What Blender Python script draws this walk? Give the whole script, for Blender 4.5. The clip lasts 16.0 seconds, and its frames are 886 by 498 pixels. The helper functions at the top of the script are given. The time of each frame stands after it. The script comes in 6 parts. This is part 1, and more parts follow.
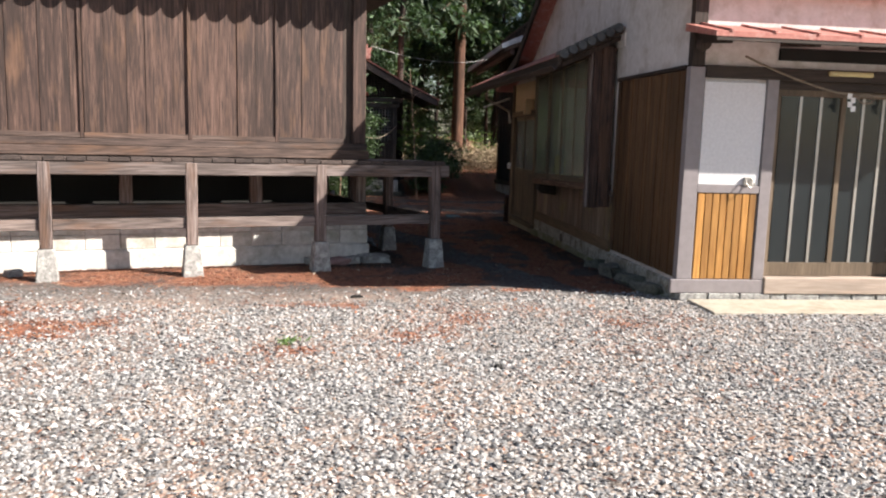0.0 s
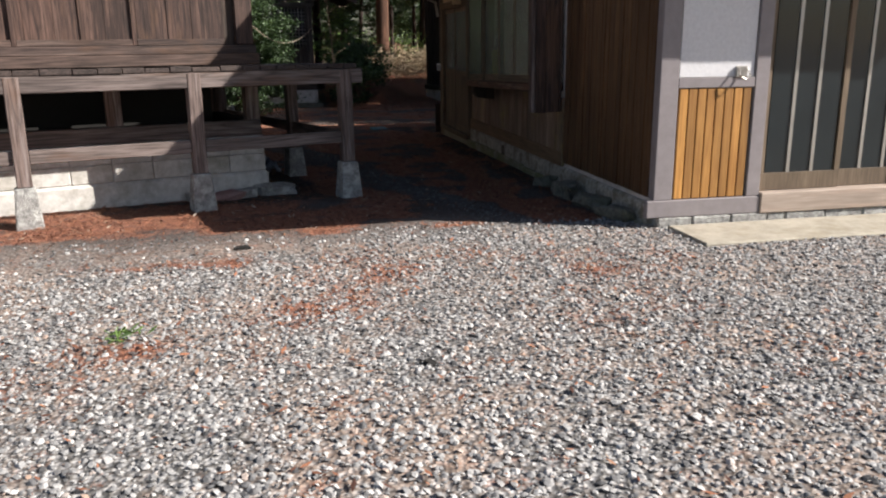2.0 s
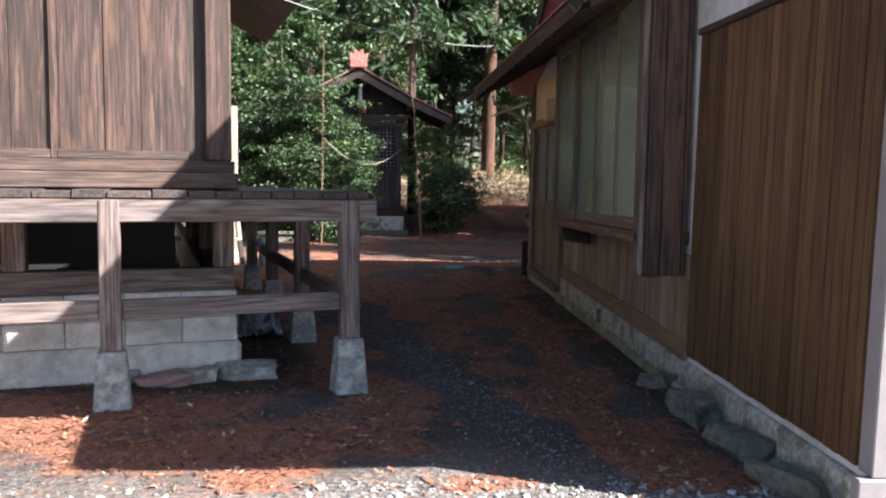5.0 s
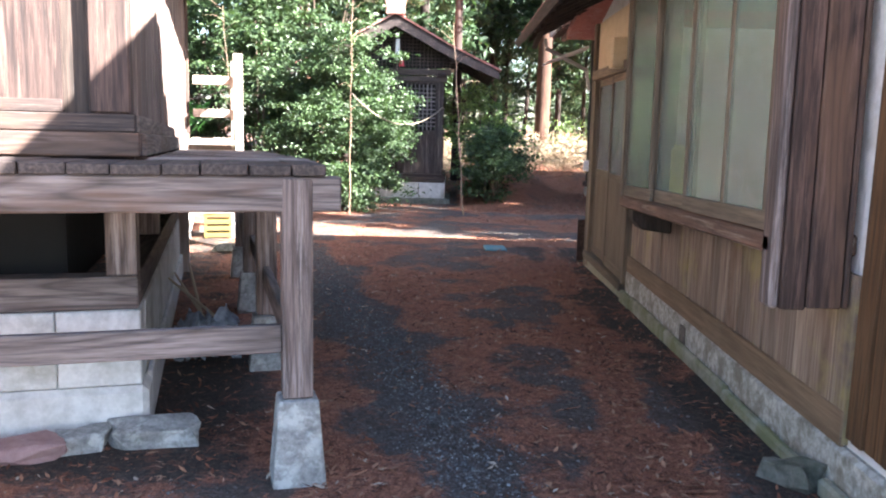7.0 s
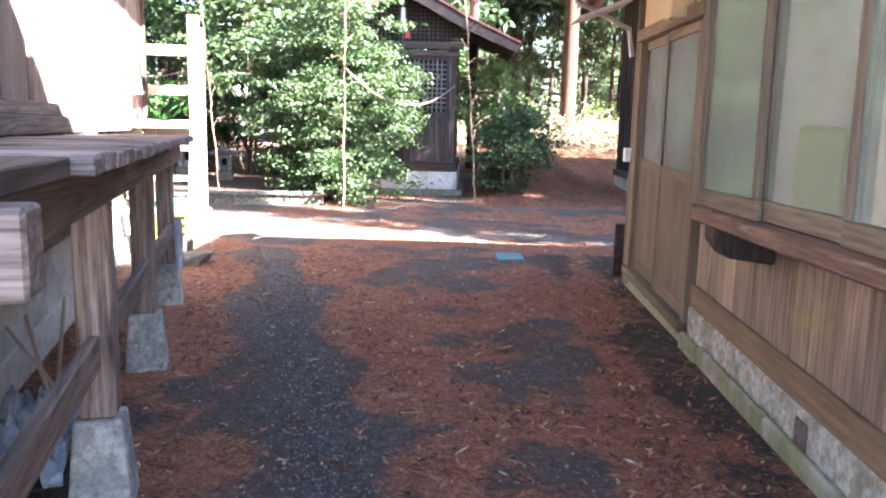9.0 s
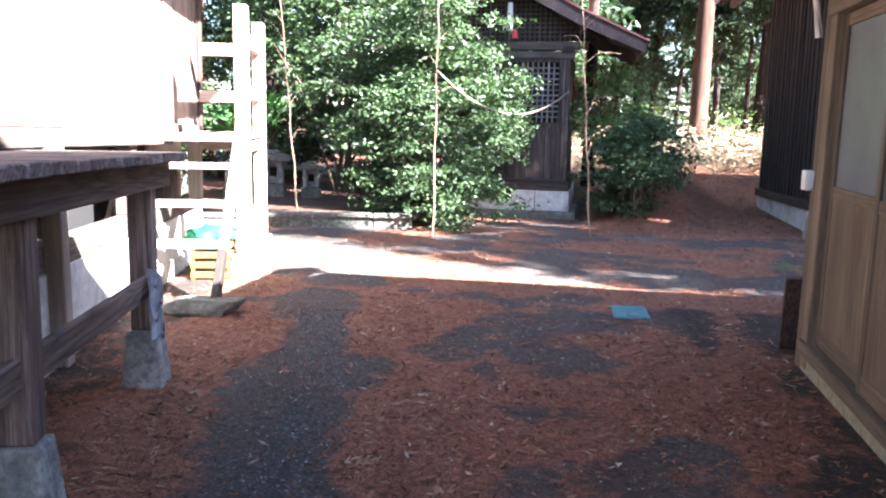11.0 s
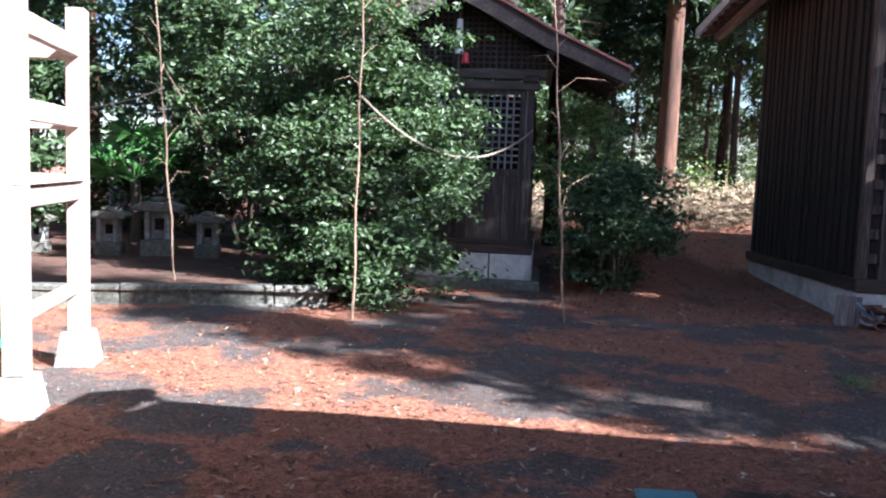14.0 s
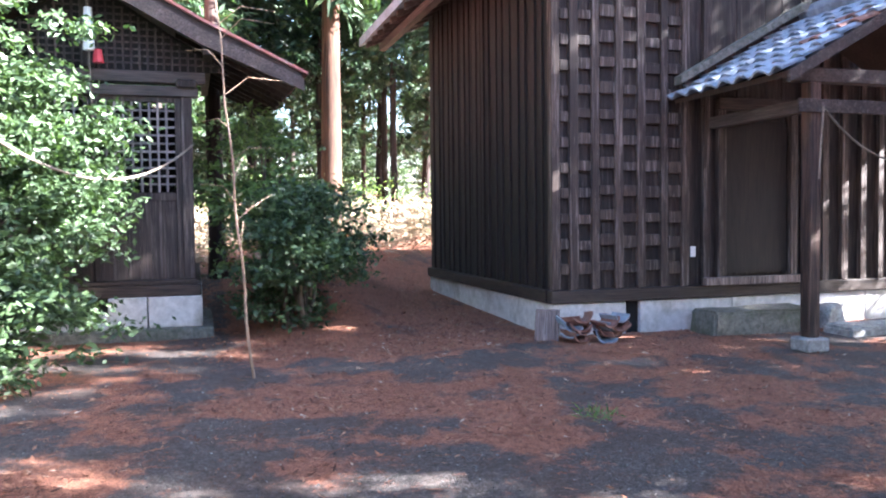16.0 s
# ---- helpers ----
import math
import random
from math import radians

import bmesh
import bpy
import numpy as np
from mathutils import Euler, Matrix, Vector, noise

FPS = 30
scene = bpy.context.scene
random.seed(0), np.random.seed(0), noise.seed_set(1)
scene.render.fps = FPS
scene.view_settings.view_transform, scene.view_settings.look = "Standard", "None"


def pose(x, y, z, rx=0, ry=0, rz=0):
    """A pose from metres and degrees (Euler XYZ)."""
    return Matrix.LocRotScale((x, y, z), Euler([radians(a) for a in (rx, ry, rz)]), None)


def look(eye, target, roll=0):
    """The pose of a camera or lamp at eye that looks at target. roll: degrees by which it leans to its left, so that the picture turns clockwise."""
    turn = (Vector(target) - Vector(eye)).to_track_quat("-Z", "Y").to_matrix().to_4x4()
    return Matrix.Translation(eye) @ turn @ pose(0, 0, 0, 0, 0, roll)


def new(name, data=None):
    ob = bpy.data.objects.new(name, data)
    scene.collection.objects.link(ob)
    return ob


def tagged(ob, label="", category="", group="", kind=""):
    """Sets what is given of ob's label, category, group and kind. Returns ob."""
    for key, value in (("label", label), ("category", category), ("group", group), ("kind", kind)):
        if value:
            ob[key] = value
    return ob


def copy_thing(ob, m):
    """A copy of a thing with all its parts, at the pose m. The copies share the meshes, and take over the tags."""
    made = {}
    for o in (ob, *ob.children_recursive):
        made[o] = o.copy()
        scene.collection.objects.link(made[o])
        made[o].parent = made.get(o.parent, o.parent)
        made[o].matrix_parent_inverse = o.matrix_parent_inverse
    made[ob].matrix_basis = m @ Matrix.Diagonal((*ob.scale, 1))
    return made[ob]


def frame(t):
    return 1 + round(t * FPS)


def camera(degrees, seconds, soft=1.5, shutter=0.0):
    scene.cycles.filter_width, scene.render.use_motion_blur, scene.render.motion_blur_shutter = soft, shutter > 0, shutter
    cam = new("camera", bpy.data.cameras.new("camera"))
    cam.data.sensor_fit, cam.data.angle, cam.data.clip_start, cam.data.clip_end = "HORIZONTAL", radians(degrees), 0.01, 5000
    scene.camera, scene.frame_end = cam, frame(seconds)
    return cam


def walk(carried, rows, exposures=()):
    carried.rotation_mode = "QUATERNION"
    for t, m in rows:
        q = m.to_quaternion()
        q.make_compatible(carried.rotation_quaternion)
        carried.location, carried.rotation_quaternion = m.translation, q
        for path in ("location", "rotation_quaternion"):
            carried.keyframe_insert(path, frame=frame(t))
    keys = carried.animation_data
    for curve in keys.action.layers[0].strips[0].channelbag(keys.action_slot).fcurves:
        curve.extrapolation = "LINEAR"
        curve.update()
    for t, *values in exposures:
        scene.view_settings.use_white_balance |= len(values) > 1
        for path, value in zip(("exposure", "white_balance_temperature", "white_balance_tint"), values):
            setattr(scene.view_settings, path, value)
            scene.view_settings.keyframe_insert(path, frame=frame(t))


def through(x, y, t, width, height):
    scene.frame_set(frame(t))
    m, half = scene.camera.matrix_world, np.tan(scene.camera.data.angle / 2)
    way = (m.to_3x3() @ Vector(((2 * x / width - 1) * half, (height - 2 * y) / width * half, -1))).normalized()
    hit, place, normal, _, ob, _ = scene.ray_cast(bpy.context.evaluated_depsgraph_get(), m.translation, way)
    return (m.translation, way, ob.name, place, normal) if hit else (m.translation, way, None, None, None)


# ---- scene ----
cam = camera(57.8, 16.0, soft=2.1)
METRES, EYE, TILT, LEAN, TURN = 16.7, 1.5, 0.0, 0.0, -7.1
ROWS = [
    (0.0, 0.0, 0.0, 0.0, 0.23, -8.07, -1.65),
    (0.5, 0.0066, 0.0293, -0.0028, -2.98, -11.37, -1.34),
    (1.0, 0.008, 0.059, -0.0044, -5.67, -11.41, -1.47),
    (1.5, 0.0083, 0.0889, -0.006, -7.09, -12.59, -0.3),
    (2.0, 0.0127, 0.1213, -0.0077, -4.63, -14.56, 0.51),
    (2.5, 0.0151, 0.1534, -0.0081, -4.94, -15.34, 0.59),
    (3.0, 0.0229, 0.1848, -0.0089, -4.12, -13.67, 1.06),
    (3.5, 0.0302, 0.2176, -0.0084, -4.26, -9.73, -0.63),
    (4.0, 0.0361, 0.249, -0.0069, -5.79, -7.0, -0.92),
    (4.5, 0.0454, 0.2789, -0.0089, 0.4, -5.74, -0.82),
    (7.0, 0.0572, 0.4426, -0.0104, 7.69, -8.68, -1.44),
    (7.5, 0.054, 0.4773, -0.0119, 8.6, -9.6, -1.73),
    (8.0, 0.0546, 0.5105, -0.0137, 7.78, -9.94, -1.02),
    (8.5, 0.0547, 0.5453, -0.015, 9.54, -10.0, -1.33),
    (9.0, 0.0538, 0.5793, -0.0141, 9.37, -9.8, -1.37),
    (9.5, 0.0545, 0.6131, -0.0152, 14.17, -9.69, -2.45),
    (12.0, 0.0341, 0.7714, -0.0171, 18.86, -8.83, -1.08),
    (12.5, 0.0231, 0.8035, -0.0183, 19.69, -8.59, -1.1),
    (13.0, 0.0148, 0.8336, -0.018, 17.87, -7.74, -0.6),
    (13.5, 0.009, 0.8623, -0.0177, 18.62, -6.53, -1.84),
    (14.0, -0.0003, 0.8906, -0.0177, 14.17, -5.76, -2.23),
    (14.5, -0.0068, 0.9175, -0.0193, 11.68, -5.39, -1.16),
    (15.0, -0.0109, 0.9398, -0.0189, 7.5, -7.03, -1.75),
    (15.5, -0.02, 0.9645, -0.0177, -3.29, -5.13, -1.26),
    (16.0, -0.0216, 0.9838, -0.0188, -10.07, -3.81, 0.1),
]
EXPO = [(0.0, 1.32, 6600, 13), (0.5, 1.0, 6600, 13), (1.0, 0.85, 6550, 13), (3.0, 0.75, 6250, 11), (4.0, 1.1, 6050, 9), (4.5, 1.65, 6100, 10), (7.0, 3.8, 6050, 13), (7.5, 4.1, 6050, 13), (9.5, 4.65, 6050, 15), (12.0, 3.25, 5500, 15), (13.5, 2.6, 5450, 16), (14.5, 2.65, 5550, 14), (15.2, 3.15, 5600, 14), (16.0, 4.2, 5700, 15)]
walk(cam, [(t, pose(0, 0, EYE, TILT, LEAN, TURN) @ pose(METRES * x, METRES * y, METRES * z, 90 + pitch, roll, yaw)) for t, x, y, z, yaw, pitch, roll in ROWS], EXPO)

# ---- light ----
SUN_EL, SUN_TO = 35.2, Vector((0.925, -0.38, 0))
world = bpy.data.worlds.new("world")
world.use_nodes = True
scene.world = world
wn = world.node_tree.nodes
sky = wn.new("ShaderNodeTexSky")
sky.sky_type, sky.sun_disc = "NISHITA", False
sky.sun_elevation, sky.sun_rotation = radians(SUN_EL), math.atan2(SUN_TO.x, SUN_TO.y)
world.node_tree.links.new(sky.outputs[0], wn["Background"].inputs[0])
wn["Background"].inputs[1].default_value = 0.05
sun = new("sun", bpy.data.lights.new("sun", "SUN"))
sun.data.energy, sun.data.angle, sun.data.color = 5.0, radians(0.5), (1.0, 0.94, 0.85)
sd = SUN_TO.normalized() * math.cos(radians(SUN_EL)) + Vector((0, 0, math.sin(radians(SUN_EL))))
sun.matrix_world = look(sd * 60, (0, 0, 0))


# ---- materials ----
def grad(nt, fac, stops):
    r = nt.nodes.new("ShaderNodeValToRGB")
    r.color_ramp.elements[0].position, r.color_ramp.elements[0].color = stops[0][0], (*stops[0][1], 1)
    r.color_ramp.elements[1].position, r.color_ramp.elements[1].color = stops[-1][0], (*stops[-1][1], 1)
    for p, c in stops[1:-1]:
        e = r.color_ramp.elements.new(p)
        e.color = (*c, 1)
    nt.links.new(fac, r.inputs[0])
    return r.outputs[0]


def coords(nt, scale, vary=0.0):
    """Object coordinates, stretched; vary shifts them from object to object."""
    tc = nt.nodes.new("ShaderNodeTexCoord")
    mp = nt.nodes.new("ShaderNodeMapping")
    mp.inputs["Scale"].default_value = scale
    nt.links.new(tc.outputs["Object"], mp.inputs["Vector"])
    if vary:
        oi = nt.nodes.new("ShaderNodeObjectInfo")
        mu = nt.nodes.new("ShaderNodeMath")
        mu.operation = "MULTIPLY"
        mu.inputs[1].default_value = vary
        nt.links.new(oi.outputs["Random"], mu.inputs[0])
        nt.links.new(mu.outputs[0], mp.inputs["Location"])
    return mp.outputs[0]


def noisy(nt, vec, scale, detail=4, rough=0.6):
    n = nt.nodes.new("ShaderNodeTexNoise")
    n.inputs["Scale"].default_value, n.inputs["Detail"].default_value, n.inputs["Roughness"].default_value = scale, detail, rough
    nt.links.new(vec, n.inputs["Vector"])
    return n.outputs["Fac"]


def mixc(nt, fac, a, b, how="MIX"):
    m = nt.nodes.new("ShaderNodeMix")
    m.data_type, m.blend_type = "RGBA", how
    for sock, v in ((m.inputs[0], fac), (m.inputs[6], a), (m.inputs[7], b)):
        if isinstance(v, (int, float)):
            sock.default_value = v
        elif isinstance(v, tuple):
            sock.default_value = (*v, 1)
        else:
            nt.links.new(v, sock)
    return m.outputs[2]


def bumped(nt, height, strength, dist=0.01):
    b = nt.nodes.new("ShaderNodeBump")
    b.inputs["Strength"].default_value, b.inputs["Distance"].default_value = strength, dist
    nt.links.new(height, b.inputs["Height"])
    return b.outputs[0]


def blank(name, rough=0.8, metal=0.0):
    m = bpy.data.materials.new(name)
    m.use_nodes = True
    b = m.node_tree.nodes["Principled BSDF"]
    b.inputs["Roughness"].default_value, b.inputs["Metallic"].default_value = rough, metal
    return m, m.node_tree, b


def wood(name, dark, light, axis=2, worn=None, rough=0.75, fine=55.0, bump=0.5, moss=None, rings=0.0):
    """Weathered timber with the grain along one axis, raised year rings and worn streaks."""
    m, nt, b = blank(name, rough)
    sc = [1.0, 1.0, 1.0]
    sc[axis] = 0.05
    v = coords(nt, tuple(sc), 37.0)
    g = noisy(nt, v, fine, 6, 0.65)
    col = grad(nt, g, [(0.36, dark), (0.5, tuple(0.5 * (a + c) for a, c in zip(dark, light))), (0.64, light)])
    sc2 = [1.0, 1.0, 1.0]
    sc2[axis] = 0.25
    big = noisy(nt, coords(nt, tuple(sc2), 11.0), 2.4, 3, 0.6)
    col = mixc(nt, grad(nt, big, [(0.35, (0, 0, 0)), (0.7, (0.75,) * 3)]), col, tuple(0.55 * c for c in dark))
    oi = nt.nodes.new("ShaderNodeObjectInfo")
    tone = grad(nt, oi.outputs["Random"], [(0.0, (0.72, 0.7, 0.7)), (1.0, (1.2, 1.15, 1.1))])
    col = mixc(nt, 1.0, col, tone, "MULTIPLY")
    if rings:
        sc4 = [1.0, 1.0, 1.0]
        sc4[axis] = 0.06
        f = nt.nodes.new("ShaderNodeMath")
        f.operation = "PINGPONG"
        f.inputs[1].default_value = 0.5
        k = nt.nodes.new("ShaderNodeMath")
        k.operation = "MULTIPLY"
        k.inputs[1].default_value = 18.0
        nt.links.new(noisy(nt, coords(nt, tuple(sc4), 51.0), 4.5, 2, 0.35), k.inputs[0])
        nt.links.new(k.outputs[0], f.inputs[0])
        line = grad(nt, f.outputs[0], [(0.02, (1 - rings,) * 3), (0.16, (0.95,) * 3), (0.4, (1.1,) * 3)])
        col = mixc(nt, 1.0, col, line, "MULTIPLY")
        rust = noisy(nt, coords(nt, tuple(sc2), 31.0), 3.1, 4, 0.65)
        col = mixc(nt, grad(nt, rust, [(0.54, (0, 0, 0)), (0.68, (0.8,) * 3)]), col, mixc(nt, 1.0, line, (0.13, 0.07, 0.042), "MULTIPLY"))
    if worn:
        sc3 = [1.0, 1.0, 1.0]
        sc3[axis] = 0.045
        w = noisy(nt, coords(nt, tuple(sc3), 23.0), 21.0, 7, 0.8)
        col = mixc(nt, grad(nt, w, [(0.52, (0, 0, 0)), (0.7, (0.7,) * 3)]), col, worn)
    if moss:
        w = noisy(nt, coords(nt, (1, 1, 1)), 2.0, 5, 0.7)
        col = mixc(nt, grad(nt, w, [(0.52, (0, 0, 0)), (0.7, (0.7,) * 3)]), col, moss)
    nt.links.new(col, b.inputs["Base Color"])
    nt.links.new(bumped(nt, g, bump, 0.006), b.inputs["Normal"])
    return m


def mineral(name, a, c, scale=14.0, rough=0.9, bump=0.5, stain=None, dist=0.01, stain_at=(0.5, 0.7), stain_scale=2.2):
    """Concrete, stone, plaster: two tones of grain, and stains."""
    m, nt, b = blank(name, rough)
    v = coords(nt, (1, 1, 1), 9.0)
    g = noisy(nt, v, scale, 8, 0.7)
    col = grad(nt, g, [(0.35, a), (0.65, c)])
    if stain:
        s = noisy(nt, v, stain_scale, 6, 0.7)
        col = mixc(nt, grad(nt, s, [(stain_at[0], (0, 0, 0)), (stain_at[1], (0.85,) * 3)]), col, stain)
    nt.links.new(col, b.inputs["Base Color"])
    nt.links.new(bumped(nt, g, bump, dist), b.inputs["Normal"])
    return m


def plain(name, c, rough=0.6, metal=0.0, spread=0.12):
    m, nt, b = blank(name, rough, metal)
    g = noisy(nt, coords(nt, (1, 1, 1), 5.0), 9.0, 5, 0.7)
    col = grad(nt, g, [(0.3, tuple(x * (1 - spread) for x in c)), (0.7, tuple(min(1, x * (1 + spread)) for x in c))])
    nt.links.new(col, b.inputs["Base Color"])
    return m


def leafy(name, dark, light, rough=0.4):
    """Leaves: tone by leaf, and light coming through."""
    m, nt, b = blank(name, rough)
    ge = nt.nodes.new("ShaderNodeNewGeometry")
    col = grad(nt, ge.outputs["Random Per Island"], [(0.0, dark), (0.75, light), (1.0, tuple(min(1, 1.5 * c) for c in light))])
    nt.links.new(col, b.inputs["Base Color"])
    tr = nt.nodes.new("ShaderNodeBsdfTranslucent")
    nt.links.new(mixc(nt, 1.0, col, (1.0, 1.1, 0.5), "MULTIPLY"), tr.inputs["Color"])
    mx = nt.nodes.new("ShaderNodeMixShader")
    mx.inputs[0].default_value = 0.25
    nt.links.new(b.outputs[0], mx.inputs[1])
    nt.links.new(tr.outputs[0], mx.inputs[2])
    nt.links.new(mx.outputs[0], nt.nodes["Material Output"].inputs["Surface"])
    return m


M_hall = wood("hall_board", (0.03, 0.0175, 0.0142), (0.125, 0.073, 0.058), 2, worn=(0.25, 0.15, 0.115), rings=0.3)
M_sillx = wood("hall_sill_x", (0.04, 0.026, 0.022), (0.16, 0.11, 0.092), 0, worn=(0.25, 0.18, 0.15), rings=0.3)
M_hall_h = wood("hall_beam_x", (0.1, 0.078, 0.07), (0.31, 0.26, 0.245), 0, rings=0.4)
M_hall_v = wood("hall_beam_y", (0.1, 0.075, 0.065), (0.29, 0.23, 0.2), 1, rings=0.4)
M_deck = wood("deck_wood", (0.024, 0.018, 0.016), (0.13, 0.098, 0.088), 1)
M_decke = wood("deck_end_wood", (0.08, 0.06, 0.055), (0.4, 0.34, 0.32), 0, worn=(0.5, 0.45, 0.44))
M_eave = wood("dark_eave_wood", (0.035, 0.026, 0.023), (0.11, 0.083, 0.073), 1, worn=(0.2, 0.165, 0.145))
# paler copy of the hall boards: the east wall's sunlight put into the colour
M_hallE = wood("hall_sunlit_board", (0.2, 0.145, 0.125), (0.35, 0.28, 0.25), 2, worn=(0.3, 0.19, 0.145), rings=0.3)
M_post = wood("grey_post", (0.085, 0.06, 0.053), (0.31, 0.245, 0.225), 2, worn=(0.46, 0.4, 0.38), rings=0.4)
M_pale = wood("pale_stair_wood", (0.33, 0.275, 0.235), (0.54, 0.465, 0.41), 2, worn=(0.5, 0.36, 0.28))
M_pale_h = wood("pale_stair_wood_x", (0.33, 0.275, 0.235), (0.54, 0.465, 0.41), 0, worn=(0.5, 0.36, 0.28))
M_pale_v = wood("pale_stair_wood_y", (0.33, 0.275, 0.235), (0.54, 0.465, 0.41), 1, worn=(0.5, 0.36, 0.28))
M_dark = wood("dark_timber", (0.025, 0.018, 0.014), (0.085, 0.06, 0.048), 2)
M_dark_h = wood("dark_timber_x", (0.025, 0.018, 0.014), (0.085, 0.06, 0.048), 0)
M_dark_v = wood("dark_timber_y", (0.025, 0.018, 0.014), (0.085, 0.06, 0.048), 1)
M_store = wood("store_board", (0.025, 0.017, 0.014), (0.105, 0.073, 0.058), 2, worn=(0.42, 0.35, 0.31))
# darker copy for boards behind the battens: recess shade put into the colour
M_storeb = wood("store_recess_shade", (0.014, 0.01, 0.0085), (0.065, 0.045, 0.036), 2, worn=(0.15, 0.12, 0.1))
# near-black copy of the store boards: the west wall's shade put into the colour
M_stores = wood("store_shaded_board", (0.009, 0.0065, 0.0055), (0.034, 0.023, 0.018), 2)
M_shrine = wood("shrine_board", (0.022, 0.016, 0.015), (0.08, 0.06, 0.053), 2, worn=(0.24, 0.2, 0.18))
M_brown = wood("brown_cladding", (0.08, 0.043, 0.021), (0.22, 0.122, 0.06), 2, rough=0.5)
M_tan = wood("tan_boards", (0.22, 0.155, 0.115), (0.45, 0.355, 0.275), 2, moss=(0.34, 0.28, 0.1), fine=38.0, rings=0.15)
M_frame = wood("window_frame_wood", (0.12, 0.09, 0.06), (0.26, 0.2, 0.14), 2)
M_frame_v = wood("window_frame_wood_y", (0.12, 0.09, 0.06), (0.26, 0.2, 0.14), 1)
M_sill = wood("worn_sill", (0.12, 0.062, 0.04), (0.26, 0.15, 0.1), 1, worn=(0.55, 0.46, 0.37), rings=0.25)
M_slat = wood("orange_slat", (0.4, 0.19, 0.05), (0.62, 0.34, 0.1), 2, rough=0.5, bump=0.2)
M_greyp = plain("grey_painted_post", (0.25, 0.225, 0.232), 0.55)
M_white = mineral("white_plaster", (0.66, 0.66, 0.68), (0.76, 0.76, 0.78), 30, 0.85, 0.15)
M_old_white = mineral("old_plaster", (0.6, 0.57, 0.55), (0.74, 0.71, 0.7), 9, 0.9, 0.2, stain=(0.42, 0.37, 0.32))
M_conc = mineral("pale_concrete", (0.5, 0.485, 0.455), (0.72, 0.7, 0.665), 12, 0.92, 0.5, stain=(0.3, 0.28, 0.22))
M_flaky = mineral("flaking_footing", (0.26, 0.24, 0.2), (0.62, 0.6, 0.54), 22, 0.95, 0.8, stain=(0.2, 0.18, 0.13), stain_at=(0.46, 0.6), stain_scale=5.0)
M_concg = mineral("mossy_concrete", (0.22, 0.21, 0.15), (0.38, 0.36, 0.28), 10, 0.95, 0.8, stain=(0.17, 0.18, 0.08), stain_at=(0.42, 0.58))
M_stone = mineral("pier_stone", (0.2, 0.2, 0.19), (0.42, 0.41, 0.39), 26, 0.92, 1.0, stain=(0.56, 0.57, 0.54), dist=0.02, stain_at=(0.5, 0.62), stain_scale=9.0)
M_oldst = mineral("mossy_stone", (0.1, 0.1, 0.082), (0.25, 0.24, 0.2), 16, 0.95, 1.0, stain=(0.07, 0.085, 0.04), dist=0.03)
M_kerb = mineral("lichened_kerb", (0.07, 0.075, 0.06), (0.2, 0.195, 0.165), 18, 0.95, 1.0, stain=(0.4, 0.4, 0.36), dist=0.02, stain_at=(0.58, 0.7), stain_scale=4.5)
M_slab = mineral("concrete_slab", (0.33, 0.3, 0.24), (0.47, 0.43, 0.35), 8, 0.9, 0.4, stain=(0.26, 0.22, 0.15))
M_red = mineral("red_sheet_roof", (0.36, 0.12, 0.095), (0.5, 0.21, 0.17), 20, 0.65, 0.2, stain=(0.5, 0.36, 0.32), stain_scale=5.0)
M_tile = mineral("grey_roof_tile", (0.2, 0.24, 0.29), (0.36, 0.41, 0.47), 12, 0.55, 0.3, stain=(0.14, 0.14, 0.14))
M_tiler = mineral("rusty_roof_tile", (0.16, 0.07, 0.05), (0.3, 0.16, 0.12), 12, 0.7, 0.3)
# black for hollows, their shade put into the colour, and for black stones
M_black = plain("shade_and_stone_black", (0.012, 0.011, 0.01), 0.9)


# ---- building tools ----
def bx(bm, x0, x1, y0, y1, z0, z1, m=None):
    """A box between two corners."""
    vs = [bm.verts.new(p) for p in ((x0, y0, z0), (x1, y0, z0), (x1, y1, z0), (x0, y1, z0), (x0, y0, z1), (x1, y0, z1), (x1, y1, z1), (x0, y1, z1))]
    for f in ((3, 2, 1, 0), (4, 5, 6, 7), (0, 1, 5, 4), (1, 2, 6, 5), (2, 3, 7, 6), (3, 0, 4, 7)):
        bm.faces.new([vs[i] for i in f])
    if m is not None:
        bmesh.ops.transform(bm, matrix=m, verts=vs)
    return vs


def box(*a, bevel=0.0, m=None):
    bm = bmesh.new()
    bx(bm, *a, m=m)
    if bevel:
        bmesh.ops.bevel(bm, geom=bm.edges[:], offset=bevel, segments=1, affect="EDGES", profile=0.5)
    return bm


def prism(poly, lo, hi, axis="x", bevel=0.0):
    """A polygon given in the two other axes, in order, drawn out along an axis."""
    bm = bmesh.new()
    put = {"x": lambda a, b, c: (c, a, b), "y": lambda a, b, c: (a, c, b), "z": lambda a, b, c: (a, b, c)}[axis]
    A = [bm.verts.new(put(a, b, lo)) for a, b in poly]
    B = [bm.verts.new(put(a, b, hi)) for a, b in poly]
    bm.faces.new(A)
    bm.faces.new(B[::-1])
    n = len(poly)
    for i in range(n):
        bm.faces.new((A[i], B[i], B[(i + 1) % n], A[(i + 1) % n]))
    bmesh.ops.recalc_face_normals(bm, faces=bm.faces[:])
    if bevel:
        bmesh.ops.bevel(bm, geom=bm.edges[:], offset=bevel, segments=1, affect="EDGES", profile=0.5)
    return bm


